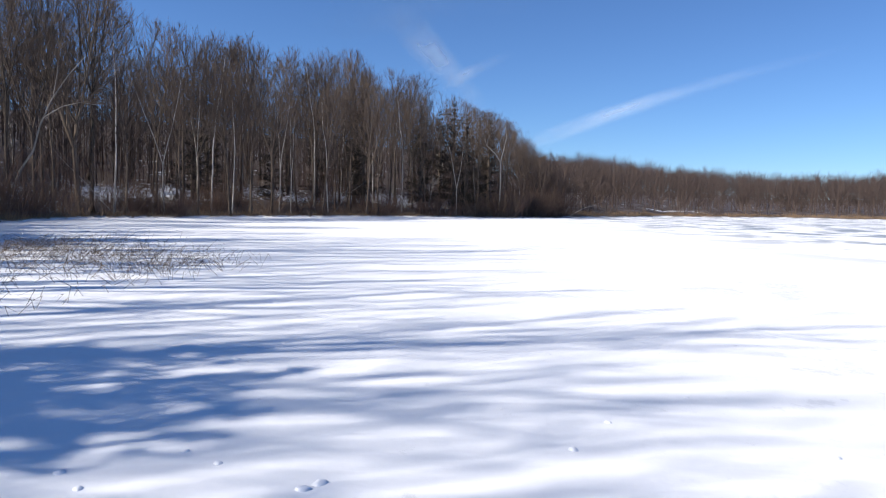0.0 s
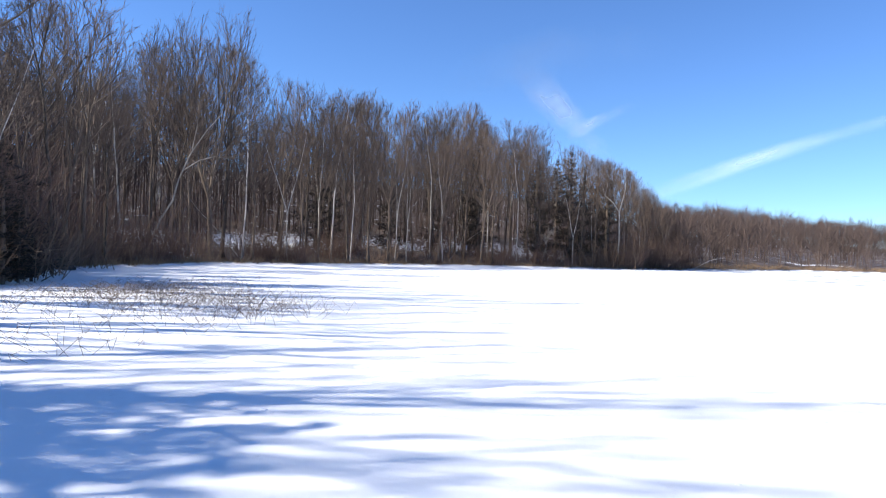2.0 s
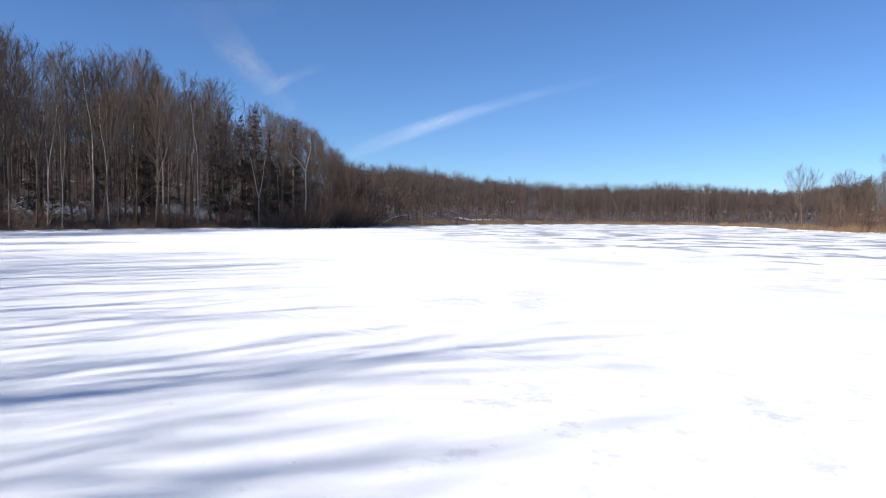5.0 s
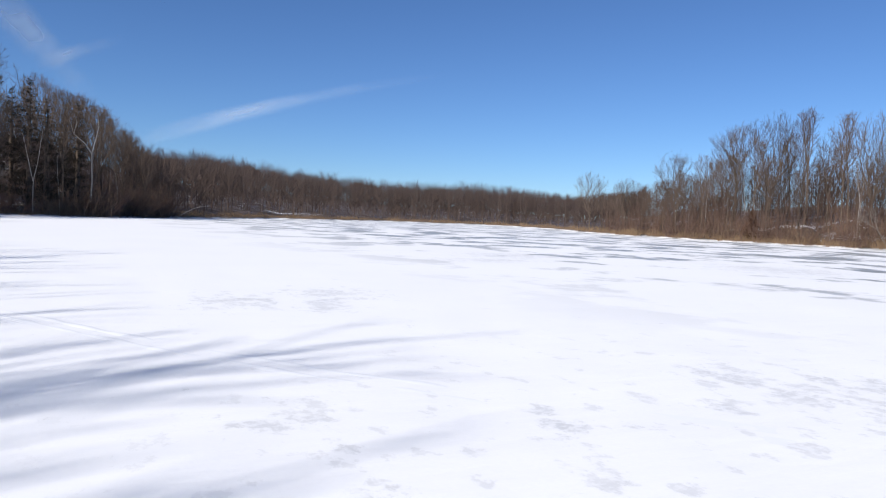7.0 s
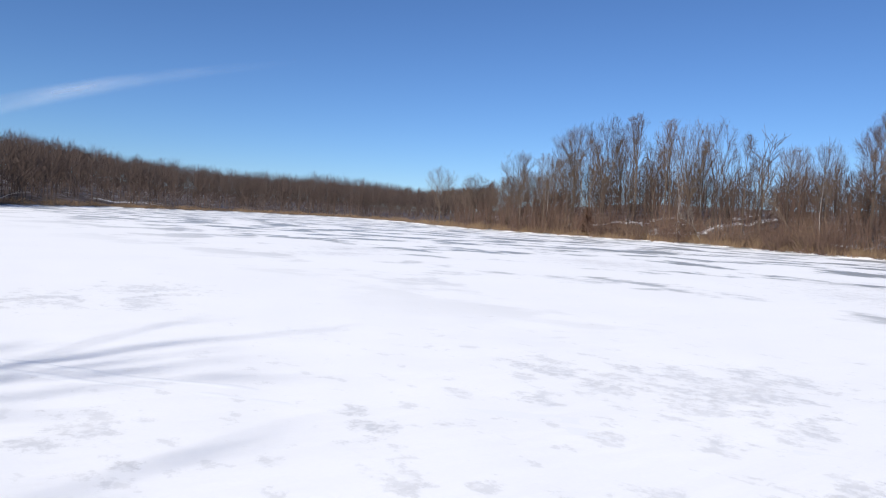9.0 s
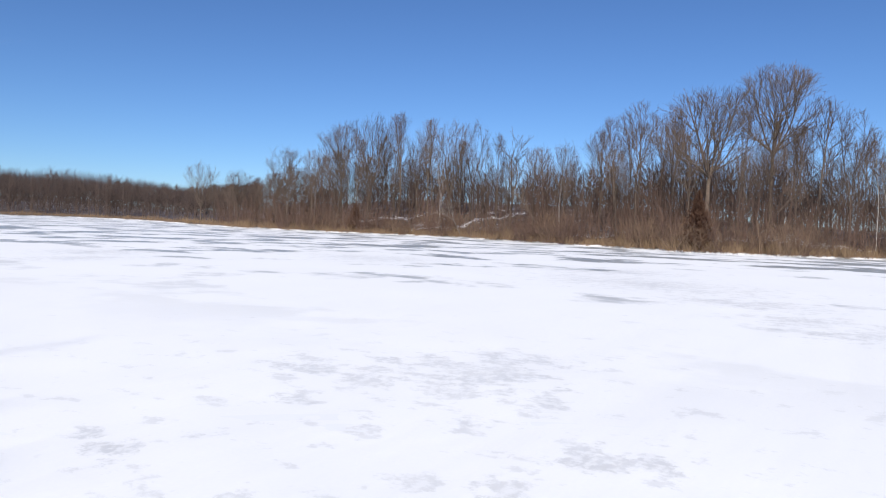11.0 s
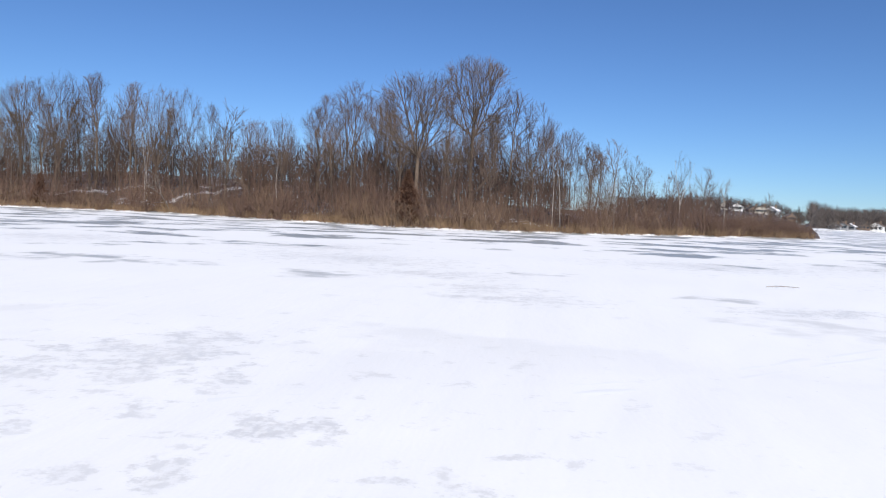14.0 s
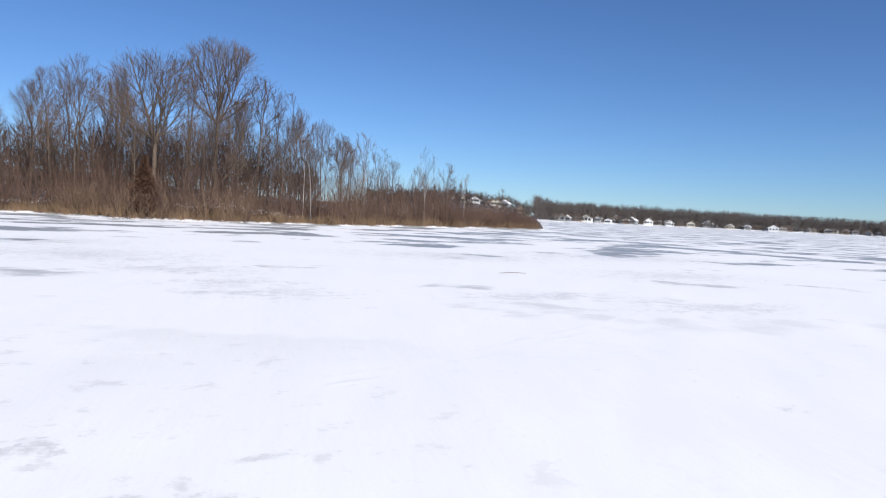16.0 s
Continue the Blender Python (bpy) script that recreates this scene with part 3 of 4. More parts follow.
def wood(seed, az0, az1, count, deep, kinds, low, gap=1.5, front=0.8):
    """Trees strewn over a stretch of the bank, none above the tops of that bearing."""
    rng = random.Random(seed)
    placed, tries = [], 0
    while len(placed) < count and tries < count * 40:
        tries += 1
        az = rng.uniform(az0, az1)
        d = front + deep * rng.random() ** 1.4
        r = shore(az) + d
        if 26 < az < 33 and r < 61:
            continue      # the leaning tree stands clear
        x, y = spot(az, r)
        if any((x - a) ** 2 + (y - b) ** 2 < gap * gap for a, b in placed):
            continue
        placed.append((x, y))
        most = limit(az, r) - ground_at(x, y)
        height = most * rng.uniform(low, 1.0)
        if height < 3:
            continue
        kind = rng.choices([k for k, _ in kinds], [w for _, w in kinds])[0]
        plant(kind, az, r, height, wide=rng.uniform(0.8, 1.15), lean=rng.uniform(-0.05, 0.05), rng=rng)


# ---- the wooded shore beyond the reeds ----
LEFT_KINDS = [(k, 3.2) for k in forest] + [(k, 2.0) for k in slim] + [(k, 1.5) for k in pale]
wood(1, -8.5, 20, 98, 40, LEFT_KINDS, 0.74)
wood(5, 20, 46, 46, 40, LEFT_KINDS, 0.66)
# trees that stand out against the sky or by their pale bark
for k, (az, deep, el) in enumerate(((19.9, 13, 9.4), (18.9, 15, 8.4), (6.7, 10, 9.7), (7.4, 12, 8.8), (13.9, 12, 8.0), (-0.7, 7, 8.6), (-3.6, 6, 7.3), (2.0, 9, 8.2), (-1.8, 5, 7.4), (0.4, 10, 8.0), (-2.8, 8, 6.8), (10.5, 14, 8.2))):
    r = shore(az) + deep
    plant(firs[k % 3], az, r, 1.6 + r * math.tan(radians(el)) - ground_at(*spot(az, r)), k * 65, 1.6)
plant(oaks[0], 27.8, 64, 22.8, 40, 0.7)
plant(forest[1], 20.6, 76, 18.6, 70, 1.0)
plant(forest[4], 22.6, 73, 18.8, 200, 0.95)
plant(forest[2], 36.5, 47, 17.5, 10)
for k, (az, r, h) in enumerate(((42.6, 29, 5.6), (41.6, 28.5, 4.4), (40.7, 29.5, 3.3), (39.9, 30.6, 2.4), (43.5, 31, 6.5), (44.6, 33, 8.0), (42.2, 35, 6.5), (45.4, 30, 7.0), (38.9, 36.5, 3.2), (40.6, 34, 4.5))):
    plant(firs[k % 3], az - 0.9, r, h * 0.88, k * 70, 2.3)
for az, h in ((5.9, 14.5), (17.0, 13), (19.5, 14), (-1.0, 11), (-2.6, 10), (9.5, 13.5), (12.5, 12.5), (13.4, 14), (-6.2, 7), (22, 14)):
    plant(pale[int(h * 2) % 3], az, shore(az) + 2.5, h, az * 30)
# trees that lean or have half fallen
for az, r, h, kind, lean in ((25.5, 66, 8, pale[0], 0.75), (9.0, 86, 7, pale[1], 0.6), (15.5, 78, 6.5, snags[1], 0.9), (1.5, 93, 7, snags[1], 0.7), (-97.0, 79, 7, snags[0], 0.75), (-84.0, 69, 6.5, snags[2], 0.65), (-62.5, 88, 6, snags[1], 0.8), (-69.0, 78, 7, snags[0], 0.6)):
    plant(kind, az, r, h, az * 13, 1.0, lean)
# casters of the shade beside the camera, on the bank that closes the lake there
CASTERS = [(62, 27, 0, 20), (70, 24, 3, 19), (78, 26, 1, 21), (86, 23, 4, 20), (93, 27, 2, 22), (99, 24, 5, 19), (104, 30, 0, 22), (111, 25, 3, 20), (82, 33, 4, 22), (97, 36, 5, 23),
           (74, 34, 2, 21), (56, 31, 5, 20), (50, 35, 1, 20), (49, 28, 4, 19), (90, 31, 1, 21), (67, 31, 0, 20), (45.5, 33, 2, 19), (53, 26, 1, 18), (102, 21, 1, 17), (95, 21, 2, 18), (107, 19, 0, 16), (114, 33, 2, 23), (92, 23.5, 0, 21), (85, 22.8, 1, 21.5)]
for az, r, k, h in CASTERS:
    plant(shade_trees[k % 3], az, r, h, az * 7)
# a row of dense evergreens, known by their shade on the snow: where the tip's shade falls, and height
for k, (x, y, h) in enumerate(((-2.6, 7.3, 9), (-3.4, 6.4, 9.5), (-2.7, 5.5, 9), (-3.6, 4.7, 8.5), (-2.5, 4.4, 9), (-2.2, 5.0, 8.5), (-2.0, 6.3, 9.5), (-3.2, 3.9, 9), (-5.2, 4.0, 8.5), (-4.8, 6.9, 10), (-5.5, 5.6, 10), (-7.5, 8.2, 9), (-7.0, 4.6, 9.5),
                               (-13, 27.5, 12), (-17, 28.5, 12), (-21, 27.5, 11), (-10, 26.5, 12), (-16, 25.5, 12), (-23, 30, 11), (-7, 29, 13), (-19, 24.5, 12), (-15, 23.6, 11), (-22, 25.5, 12), (-11, 24.2, 12),
                               (-14, 34, 12), (-18, 37, 13), (-22, 36, 12), (-12, 31, 12), (-20, 40, 13), (-25, 33, 12))):
    run = h / math.tan(radians(SUN_EL))
    x, y = (x + 1.1, y + 0.3) if y < 10 else (x, y)
    x, y = x - math.sin(radians(SUN_AZ)) * run, y + math.cos(radians(SUN_AZ)) * run
    plant(firs[k % 3], math.degrees(math.atan2(-x, y)), math.hypot(x, y), h, k * 50, 2.15)

# ---- the wooded point across the lake ----
RIGHT_KINDS = [(k, 2.0) for k in forest] + [(k, 3.0) for k in slim] + [(k, 1.0) for k in pale] + [(snags[0], 1.0), (snags[2], 1.0)]
wood(2, -96, -44.5, 92, 30, RIGHT_KINDS, 0.55, 1.7, 2.5)
wood(3, -104.4, -94, 24, 22, [(k, 2) for k in slim] + [(snags[0], 1), (snags[1], 2), (snags[2], 2)], 0.4, 1.3, 1.5)
wood(4, -53, -42.8, 42, 26, [(k, 2) for k in slim] + [(forest[0], 1), (forest[3], 1)], 0.65, 1.5, 2.0)
# bearing, distance, height of the top in degrees, kind, width
STANDING = [(-42.3, 126, 4.1, oaks[0], 0.85), (-45.1, 112, 3.7, oaks[1], 0.95), (-48.6, 110, 5.7, oaks[2], 0.8), (-50.6, 104, 5.5, forest[1], 0.9), (-52.9, 106, 7.7, oaks[3], 0.8),
            (-55.2, 104, 8.5, oaks[1], 0.8), (-57.5, 104, 8.6, vase, 1.0), (-60.2, 100, 8.3, forest[3], 0.9), (-61.5, 97, 8.3, oaks[0], 0.6), (-63.2, 94, 8.3, forest[4], 0.8),
            (-66.4, 81, 7.7, snags[0], 1.2), (-65.2, 88, 7.2, forest[0], 0.8), (-70.4, 80, 7.1, oaks[2], 0.6), (-73.2, 78, 8.0, forest[5], 1.0), (-75.9, 76, 10.0, forest[2], 1.15)]
STANDING += [(-74.2, 80, 8.9, forest[0], 1.0), (-78.2, 74, 9.6, forest[3], 1.0), (-80.8, 71, 11.1, oaks[3], 1.2), (-83.0, 75, 9.6, forest[5], 0.9), (-85.2, 76, 12.3, fan, 1.06), (-88.0, 74, 9.9, slim[2], 1.2),
            (-89.9, 75, 9.1, forest[1], 1.0), (-93.0, 76, 7.0, forest[2], 0.9), (-96.2, 80, 6.2, snags[2], 1.0), (-98.8, 82, 4.4, slim[0], 1.1), (-101.3, 83, 5.4, pale[1], 0.9),
            (-104.6, 88, 3.6, snags[1], 1.0), (-107.8, 104, 2.6, snags[0], 0.9), (-91.6, 70, 6.6, pale[2], 0.8), (-94.6, 77, 6.0, slim[3], 1.1), (-97.6, 81, 5.2, slim[1], 1.1), (-103.2, 86, 4.2, snags[2], 1.1)]
for az, r, el, kind, wide in STANDING:
    x, y = spot(az, r)
    plant(kind, az, r, 1.6 + r * math.tan(radians(el * (1.03 if az > -70 else 1.0))) - ground_at(x, y), az * 11, wide)
plant(cedar, -80.1, 64.6, 5.0, 15, 1.35)
plant(cedar, -54.1, 95.5, 3.8, 160, 1.5)

# ---- shrubs along the water's edge ----
rng = random.Random(7)
for az0, az1, count, low, high, deep in ((-9, 44, 75, 0.6, 1.5, 9), (-9.5, -2.5, 45, 1.4, 2.5, 7), (-110.4, -45, 115, 0.6, 1.5, 9), (30, 40, 14, 0.8, 1.3, 5)):
    for k in range(count):
        az = rng.uniform(az0, az1)
        plant(rng.choice(shrubs), az, shore(az) + 0.9 + deep * rng.random() ** 1.6, rng.uniform(low, high) * min(1.0, 0.45 + max(0.0, az + 111.0) / 2), rng=rng, wide=rng.uniform(1.0, 1.5))


def stuff(name, buf, material, label, category):
    return tagged(new(name, buf.mesh(name, material)), label, category, kind="stuff")




def marked(az, el, r):
    x, y = spot(az, r)
    return np.array((x, y, 1.6 + r * math.tan(radians(el))))


def bare_limbs(name, paths, label, seed):
    """A pale tree drawn limb by limb: rows of points (bearing, height in degrees, distance) with the radius at both ends."""
    g = np.random.default_rng(seed)
    ob, trunk, crown = new(name), Buf(), Buf()
    for i, (points, r0, r1) in enumerate(paths):
        line = np.array([marked(*p) for p in points])
        if i == 0:
            line[0, 2] = ground_at(line[0, 0], line[0, 1]) - 0.2
        trunk.tube(line, np.linspace(r0, r1, len(line)), 7)
        for k in range(26 if i else 12):
            s = g.uniform(0.45, 1) * (len(line) - 1)
            j = min(int(s), len(line) - 2)
            at = line[j] + (line[j + 1] - line[j]) * (s - j)
            way = unit(unit(line[j + 1] - line[j]) + 0.8 * g.normal(size=3) + np.array((0, 0, 0.3)))
            tip = at + way * g.uniform(0.7, 1.8)
            crown.tube([at, tip], [0.02, 0.008], 3)
            for q in range(4):
                root = at + (tip - at) * g.uniform(0.3, 1)
                crown.spike(root, root + unit(way + 0.7 * g.normal(size=3)) * g.uniform(0.3, 0.8), 0.012)
    part("trunk", trunk, GREY if seed == 3 else PALE, ob, smooth=True)
    part("crown", crown, TWIGS, ob)
    return tagged(ob, label, "tree", "leafless trees round the lake")


bare_limbs("leaning_tree", [([(32.4, 1.0, 58), (31.4, 1.9, 58), (30.6, 3.3, 58), (30.2, 5.0, 58), (29.4, 7.0, 58), (28.3, 8.8, 58), (27.2, 10.2, 58)], 0.09, 0.025),
                            ([(30.0, 5.6, 58), (28.8, 6.5, 57.5), (27.6, 6.9, 57), (26.6, 6.8, 57)], 0.05, 0.015), ([(29.3, 7.3, 58), (29.0, 9.0, 58), (28.9, 11.0, 58)], 0.04, 0.015)],
           "pale leafless tree with a bowed leaning trunk", 3)
bare_limbs("forked_tree", [([(-4.5, 0.0, 98), (-4.6, 1.6, 98), (-4.55, 3.6, 98)], 0.1, 0.085), ([(-4.55, 3.6, 98), (-4.1, 4.3, 98), (-3.4, 4.9, 98), (-3.2, 5.6, 98), (-2.9, 6.4, 98)], 0.065, 0.02),
                           ([(-4.55, 3.6, 98), (-4.8, 4.6, 98), (-5.0, 5.6, 98), (-4.9, 6.6, 98)], 0.07, 0.02), ([(-3.4, 4.9, 98), (-3.6, 5.7, 98), (-3.4, 6.3, 98)], 0.04, 0.015)],
           "forked leafless tree with bright pale bark", 4)
# saplings and brush under the trees
buf, gen = Buf(), np.random.default_rng(5)
for az0, az1, count, deep, tall in ((-9, 46, 5200, 38, 4.5), (33, 46, 1100, 14, 4.0), (-110.9, -43.5, 8600, 22, 4.6), (-110.8, -103, 1300, 14, 4.5), (-96, -47, 1500, 26, 6.5)):
    for k in range(count):
        az = gen.uniform(az0, az1)
        d = 1.2 + deep * gen.random() ** 1.3
        if any(abs(az - a) * 0.0175 * r < w and gen.random() < 0.75 for a, r, w, _ in SNOW_SPOTS) and 4 < d < 32:
            continue
        if abs(az + 80.1) < 1.3 and d < 6:
            continue
        x, y = spot(az, shore(az) + d)
        z = ground_at(x, y)
        clump = 0.45 + 1.1 * max(0.0, 0.5 + noise.noise((x * 0.16, y * 0.16, 2.0)))
        h = min(gen.uniform(0.7, tall) * clump, (limit(az, shore(az)) - z) * (0.55 if -109.3 < az < -104.6 else 0.8), gen.uniform(0.9, 2.5) if az < -103.5 else 9.0) * min(1.0, 0.35 + max(0.0, az + 111.0) / 2.4)
        foot, tip = np.array((x, y, z - 0.1)), np.array((x + gen.normal() * 0.33 * h, y + gen.normal() * 0.33 * h, z + h))
        buf.spike(foot, tip, 0.022)
        for j in range(3):
            at = foot + (tip - foot) * gen.uniform(0.3, 0.9)
            buf.spike(at, at + (tip - foot) * 0.3 + gen.normal(size=3) * 0.17 * h, 0.012)
stuff("underbrush", buf, BRUSH, "thin leafless saplings and brush on the wooded banks", "brush")

# tan grass at the foot of the banks
buf = Buf()
for az0, az1, count, tall, deep in ((-9, 44, 5000, 0.55, 2.0), (-46, -8, 9000, 1.0, 7.0), (-110.9, -44, 14000, 0.95, 4.0)):
    for k in range(count):
        az = gen.uniform(az0, az1)
        d = 0.3 + deep * gen.random() ** 1.5
        x, y = spot(az, shore(az) + d)
        z = ground_at(x, y)
        h = tall * gen.uniform(0.4, 1.0) * (0.6 + 0.7 * (0.5 + 0.5 * math.sin(az * 2.3) * math.sin(az * 0.7 + 1)))
        buf.spike((x, y, z - 0.05), (x + gen.normal() * 0.3 * h, y + gen.normal() * 0.3 * h, z + h), 0.02)
stuff("dry_grass", buf, STRAW, "tan dry grass along the edge of the ice", "grass")

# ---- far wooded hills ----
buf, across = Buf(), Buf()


def far_tree(buf, x, y, z, h, limbs=22, r=0.055):
    foot = np.array((x, y, z - 0.3))
    buf.spike(foot, foot + np.array((gen.normal() * 0.3, gen.normal() * 0.3, h * 0.97)), 0.045 + h * 0.003)
    wide = h * gen.uniform(0.24, 0.4)
    for j in range(limbs):
        a, up = gen.uniform(0, 6.283), gen.uniform(-0.7, 1.5)
        tip = foot + np.array((math.cos(a) * math.cos(up) * wide, math.sin(a) * math.cos(up) * wide, h * (0.66 + 0.34 * math.sin(up))))
        at = foot + (tip - foot) * np.array((0.2, 0.2, 1.0)) - np.array((0, 0, wide * gen.uniform(0.3, 1.1)))
        buf.spike(at, tip, r)


for az0, az1, count, near, deep, h0, h1 in ((-46.5, -6, 3200, 4, 270, 9, 15), (-140, -111.45, 3500, 8, 90, 8, 16), (-140, -112, 260, 1, 12, 4, 7), (-110.6, -97, 260, 35, 110, 3, 5.5), (-112, -100, 500, 395, 110, 8, 12)):
    for k in range(count):
        az = gen.uniform(az0, az1)
        d = near + deep * gen.random()
        if -110.6 < az < -103.5 and d < 390 and gen.random() < 0.72:
            continue      # the view up to the houses
        if -20.5 < az < -15.5 and d < 26 and gen.random() < 0.6:
            continue      # an open strip of snow
        x, y = spot(az, shore(az) + d)
        z = ground_at(x, y)
        taper = 1.0 if az < -111 or az > -100 or d > 300 else min(1.0, max(0.45, (az + 110.9) / 3.0))
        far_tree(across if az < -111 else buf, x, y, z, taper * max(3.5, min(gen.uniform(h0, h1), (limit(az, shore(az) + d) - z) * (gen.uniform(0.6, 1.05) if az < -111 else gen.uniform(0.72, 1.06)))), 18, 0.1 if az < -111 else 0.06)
for az0, az1, count, near, deep, share in ((-8, 47, 1350, 16, 85, 0.66), (-93, -47, 1050, 8, 45, 0.72)):
    for k in range(count):
        az = gen.uniform(az0, az1)
        r = shore(az) + near + deep * gen.random()
        if any(abs(az - a) * 0.0175 * q < w and r < q + v for a, q, w, v in SNOW_SPOTS[:6]):
            continue
        x, y = spot(az, r)
        z = ground_at(x, y)
        far_tree(buf, x, y, z, max(4.0, (limit(az, r) - z) * share * (gen.uniform(0.6, 1.0) if az > -20 else gen.uniform(0.3, 1.0))), 20, 0.034)
stuff("far_woods", buf, FAR_WOOD, "leafless brown woods on distant hills", "woods")
stuff("far_woods", across, HAZE_WOOD, "leafless woods behind the houses on the far shore, lightened for haze", "woods")

# ---- houses on the far shore ----
WALLS = [plain("white_siding", (0.7, 0.7, 0.68)), plain("cream_siding", (0.45, 0.41, 0.34)), plain("grey_siding", (0.25, 0.255, 0.26)), plain("brown_siding", (0.2, 0.14, 0.1))]
ROOFS = [plain("snowy_roof", (0.8, 0.81, 0.83)), plain("dark_shingles", (0.09, 0.085, 0.08)), plain("brown_shingles", (0.16, 0.12, 0.1))]
GLASS = plain("dark_window", (0.04, 0.05, 0.06), 0.15)


def house(az, r, w, d, h, wall, roof, label, lift=0.0):
    ob = new("house")
    b = Buf()
    b.box(-w / 2, w / 2, -d / 2, d / 2, -1.0, h)
    i = len(b.v)
    rise = w * 0.3
    b.v += [(-w / 2, -d / 2, h), (w / 2, -d / 2, h), (0, -d / 2, h + rise), (-w / 2, d / 2, h), (w / 2, d / 2, h), (0, d / 2, h + rise)]
    b.f += [(i, i + 1, i + 2), (i + 4, i + 3, i + 5)]
    part("wall", b, WALLS[wall], ob)
    for side in (-1, 1):
        b = Buf()
        o = 0.4
        p = [(0, h + rise + 0.12), (side * (w / 2 + o), h - rise * 2 * o / w + 0.12), (side * (w / 2 + o), h - rise * 2 * o / w - 0.1), (0, h + rise - 0.1)]
        b.v = [(x, y, z) for y in (-d / 2 - o, d / 2 + o) for x, z in p]
        b.f = [(0, 1, 5, 4), (1, 2, 6, 5), (2, 3, 7, 6), (3, 0, 4, 7), (3, 2, 1, 0), (4, 5, 6, 7)]
        part("roof", b, ROOFS[roof], ob)
    b = Buf()
    b.box(w * 0.2, w * 0.2 + 0.7, -0.4, 0.4, h, h + rise + 0.9)
    part("chimney", b, WALLS[3], ob)
    for k in range(3):
        b = Buf()
        x = (k - 1) * w * 0.3
        b.box(x - 0.65, x + 0.65, -d / 2 - 0.06, -d / 2 + 0.03, h * 0.4, h * 0.85)
        part("window", b, GLASS, ob)
    x, y = spot(az, r)
    ob.matrix_world = pose(x, y, ground_at(x, y) + lift, 0, 0, az + random.Random(int(az * 100)).uniform(-25, 25))
    return tagged(ob, label, "house", "houses on the far shore")


rng = random.Random(11)
for k in range(52):
    az = -113.2 - 23.3 * (k + rng.uniform(-0.9, 0.9)) / 52
    wall = rng.choices((0, 1, 2, 3), (2, 3, 4, 5))[0]
    roof = rng.choices((0, 1, 2), (3, 3, 2))[0]
    house(az, shore(az) + rng.uniform(4, 26), rng.uniform(3.8, 8.0), rng.uniform(4, 7), rng.uniform(1.7, 3.2), wall, roof,
          ("white", "cream", "grey", "brown")[wall] + " house with " + ("snowy", "dark", "brown")[roof] + " roof on the far shore")
house(-129.6, 654, 8, 7, 3.2, 0, 0, "large white house with snowy roof on the far shore")
house(-107.2, 455, 6, 5, 2.4, 0, 1, "white house with dark roof among bare trees")
house(-105.5, 385, 5.5, 5, 2.2, 1, 1, "cream house with dark roof among bare trees")
house(-108.2, 360, 5.5, 5, 2.2, 1, 2, "cream house with brown roof among bare trees")
house(-106.4, 350, 5, 4, 2.2, 0, 1, "small white house with dark roof on a wooded hill")
house(-109.0, 395, 6, 5, 2.4, 2, 0, "grey house with snowy roof on a wooded hill")
house(-104.7, 445, 6, 5, 2.4, 1, 1, "cream house with dark roof on a wooded hill")
house(-107.7, 420, 6, 5, 2.4, 3, 1, "brown house with dark roof on a wooded hill")
house(-110.2, 440, 5, 5, 2.4, 3, 2, "brown house on a low bank of the far shore")

# dark evergreens among the houses on the hill
for k, (az, r, el) in enumerate(((-104.9, 520, 2.5), (-105.4, 530, 2.65), (-105.9, 525, 2.3), (-107.1, 510, 2.0), (-108.6, 500, 1.9), (-110.8, 470, 1.5), (-112.4, 480, 1.5))):
    plant(firs[k % 3], az, r, 1.6 + r * math.tan(radians(el)) - ground_at(*spot(az, r)), k * 40, 2.2)

# ---- single things on the shore and the ice ----


def bent_log(name, points, radii, label, extra=()):
    b = Buf()
    b.tube(points, radii, 7, True)
    for p, q, r in extra:
        b.tube([p, tuple((np.array(p) + q) / 2 + (0, 0, 0.05)), q], [r, r * 0.7, r * 0.3], 5)
    ob = new(name, b.mesh(name, DEADWOOD, True))
    return tagged(ob, label, "log")


bent_log("dead_branch", [(20.4, 111.6, 0.3), (21.4, 110.9, 1.0), (22.2, 110.4, 1.5), (23.2, 110.1, 1.8), (24.3, 110.0, 1.85)], [0.04, 0.04, 0.036, 0.028, 0.012],
         "bleached dead branch arching out over the lake edge", [((22.9, 110.2, 1.7), (23.5, 110.0, 2.25), 0.02)])

gen = np.random.default_rng(21)
b = Buf()
for k in range(1700):
    # broken stalks in a drift that thins out towards open ice
    s = gen.random() ** 1.5
    x = -13.8 + 8.0 * s + gen.normal() * 0.9
    y = 21.0 - 5.5 * s + gen.normal() * (3.2 - 1.9 * s)
    if gen.random() < 0.06:
        x, y = gen.uniform(-11, -5.5), gen.uniform(8, 13)
    h = gen.uniform(0.15, 0.55)
    a = gen.uniform(0, 6.283)
    kink = np.array((x + 0.7 * h * gen.normal(), y + 0.7 * h * gen.normal(), h * 0.62))
    b.tube([(x, y, -0.05), kink], [0.0046, 0.0036], 3)
    b.spike(kink, kink + np.array((math.cos(a), math.sin(a), gen.uniform(-0.8, 0.5))) * h * gen.uniform(0.4, 1.0), 0.0045)
stuff("reeds", b, REED, "broken brown reed stalks standing in the snow", "reeds")

b = Buf()
b.tube([(21.3, -5.0, 0.03), (21.45, -5.3, 0.04), (21.5, -5.6, 0.035), (21.4, -5.85, 0.03)], [0.008, 0.011, 0.01, 0.006], 5, True)
tagged(new("stick", b.mesh("stick", GREY)), "thin grey stick lying on the snow", "stick")

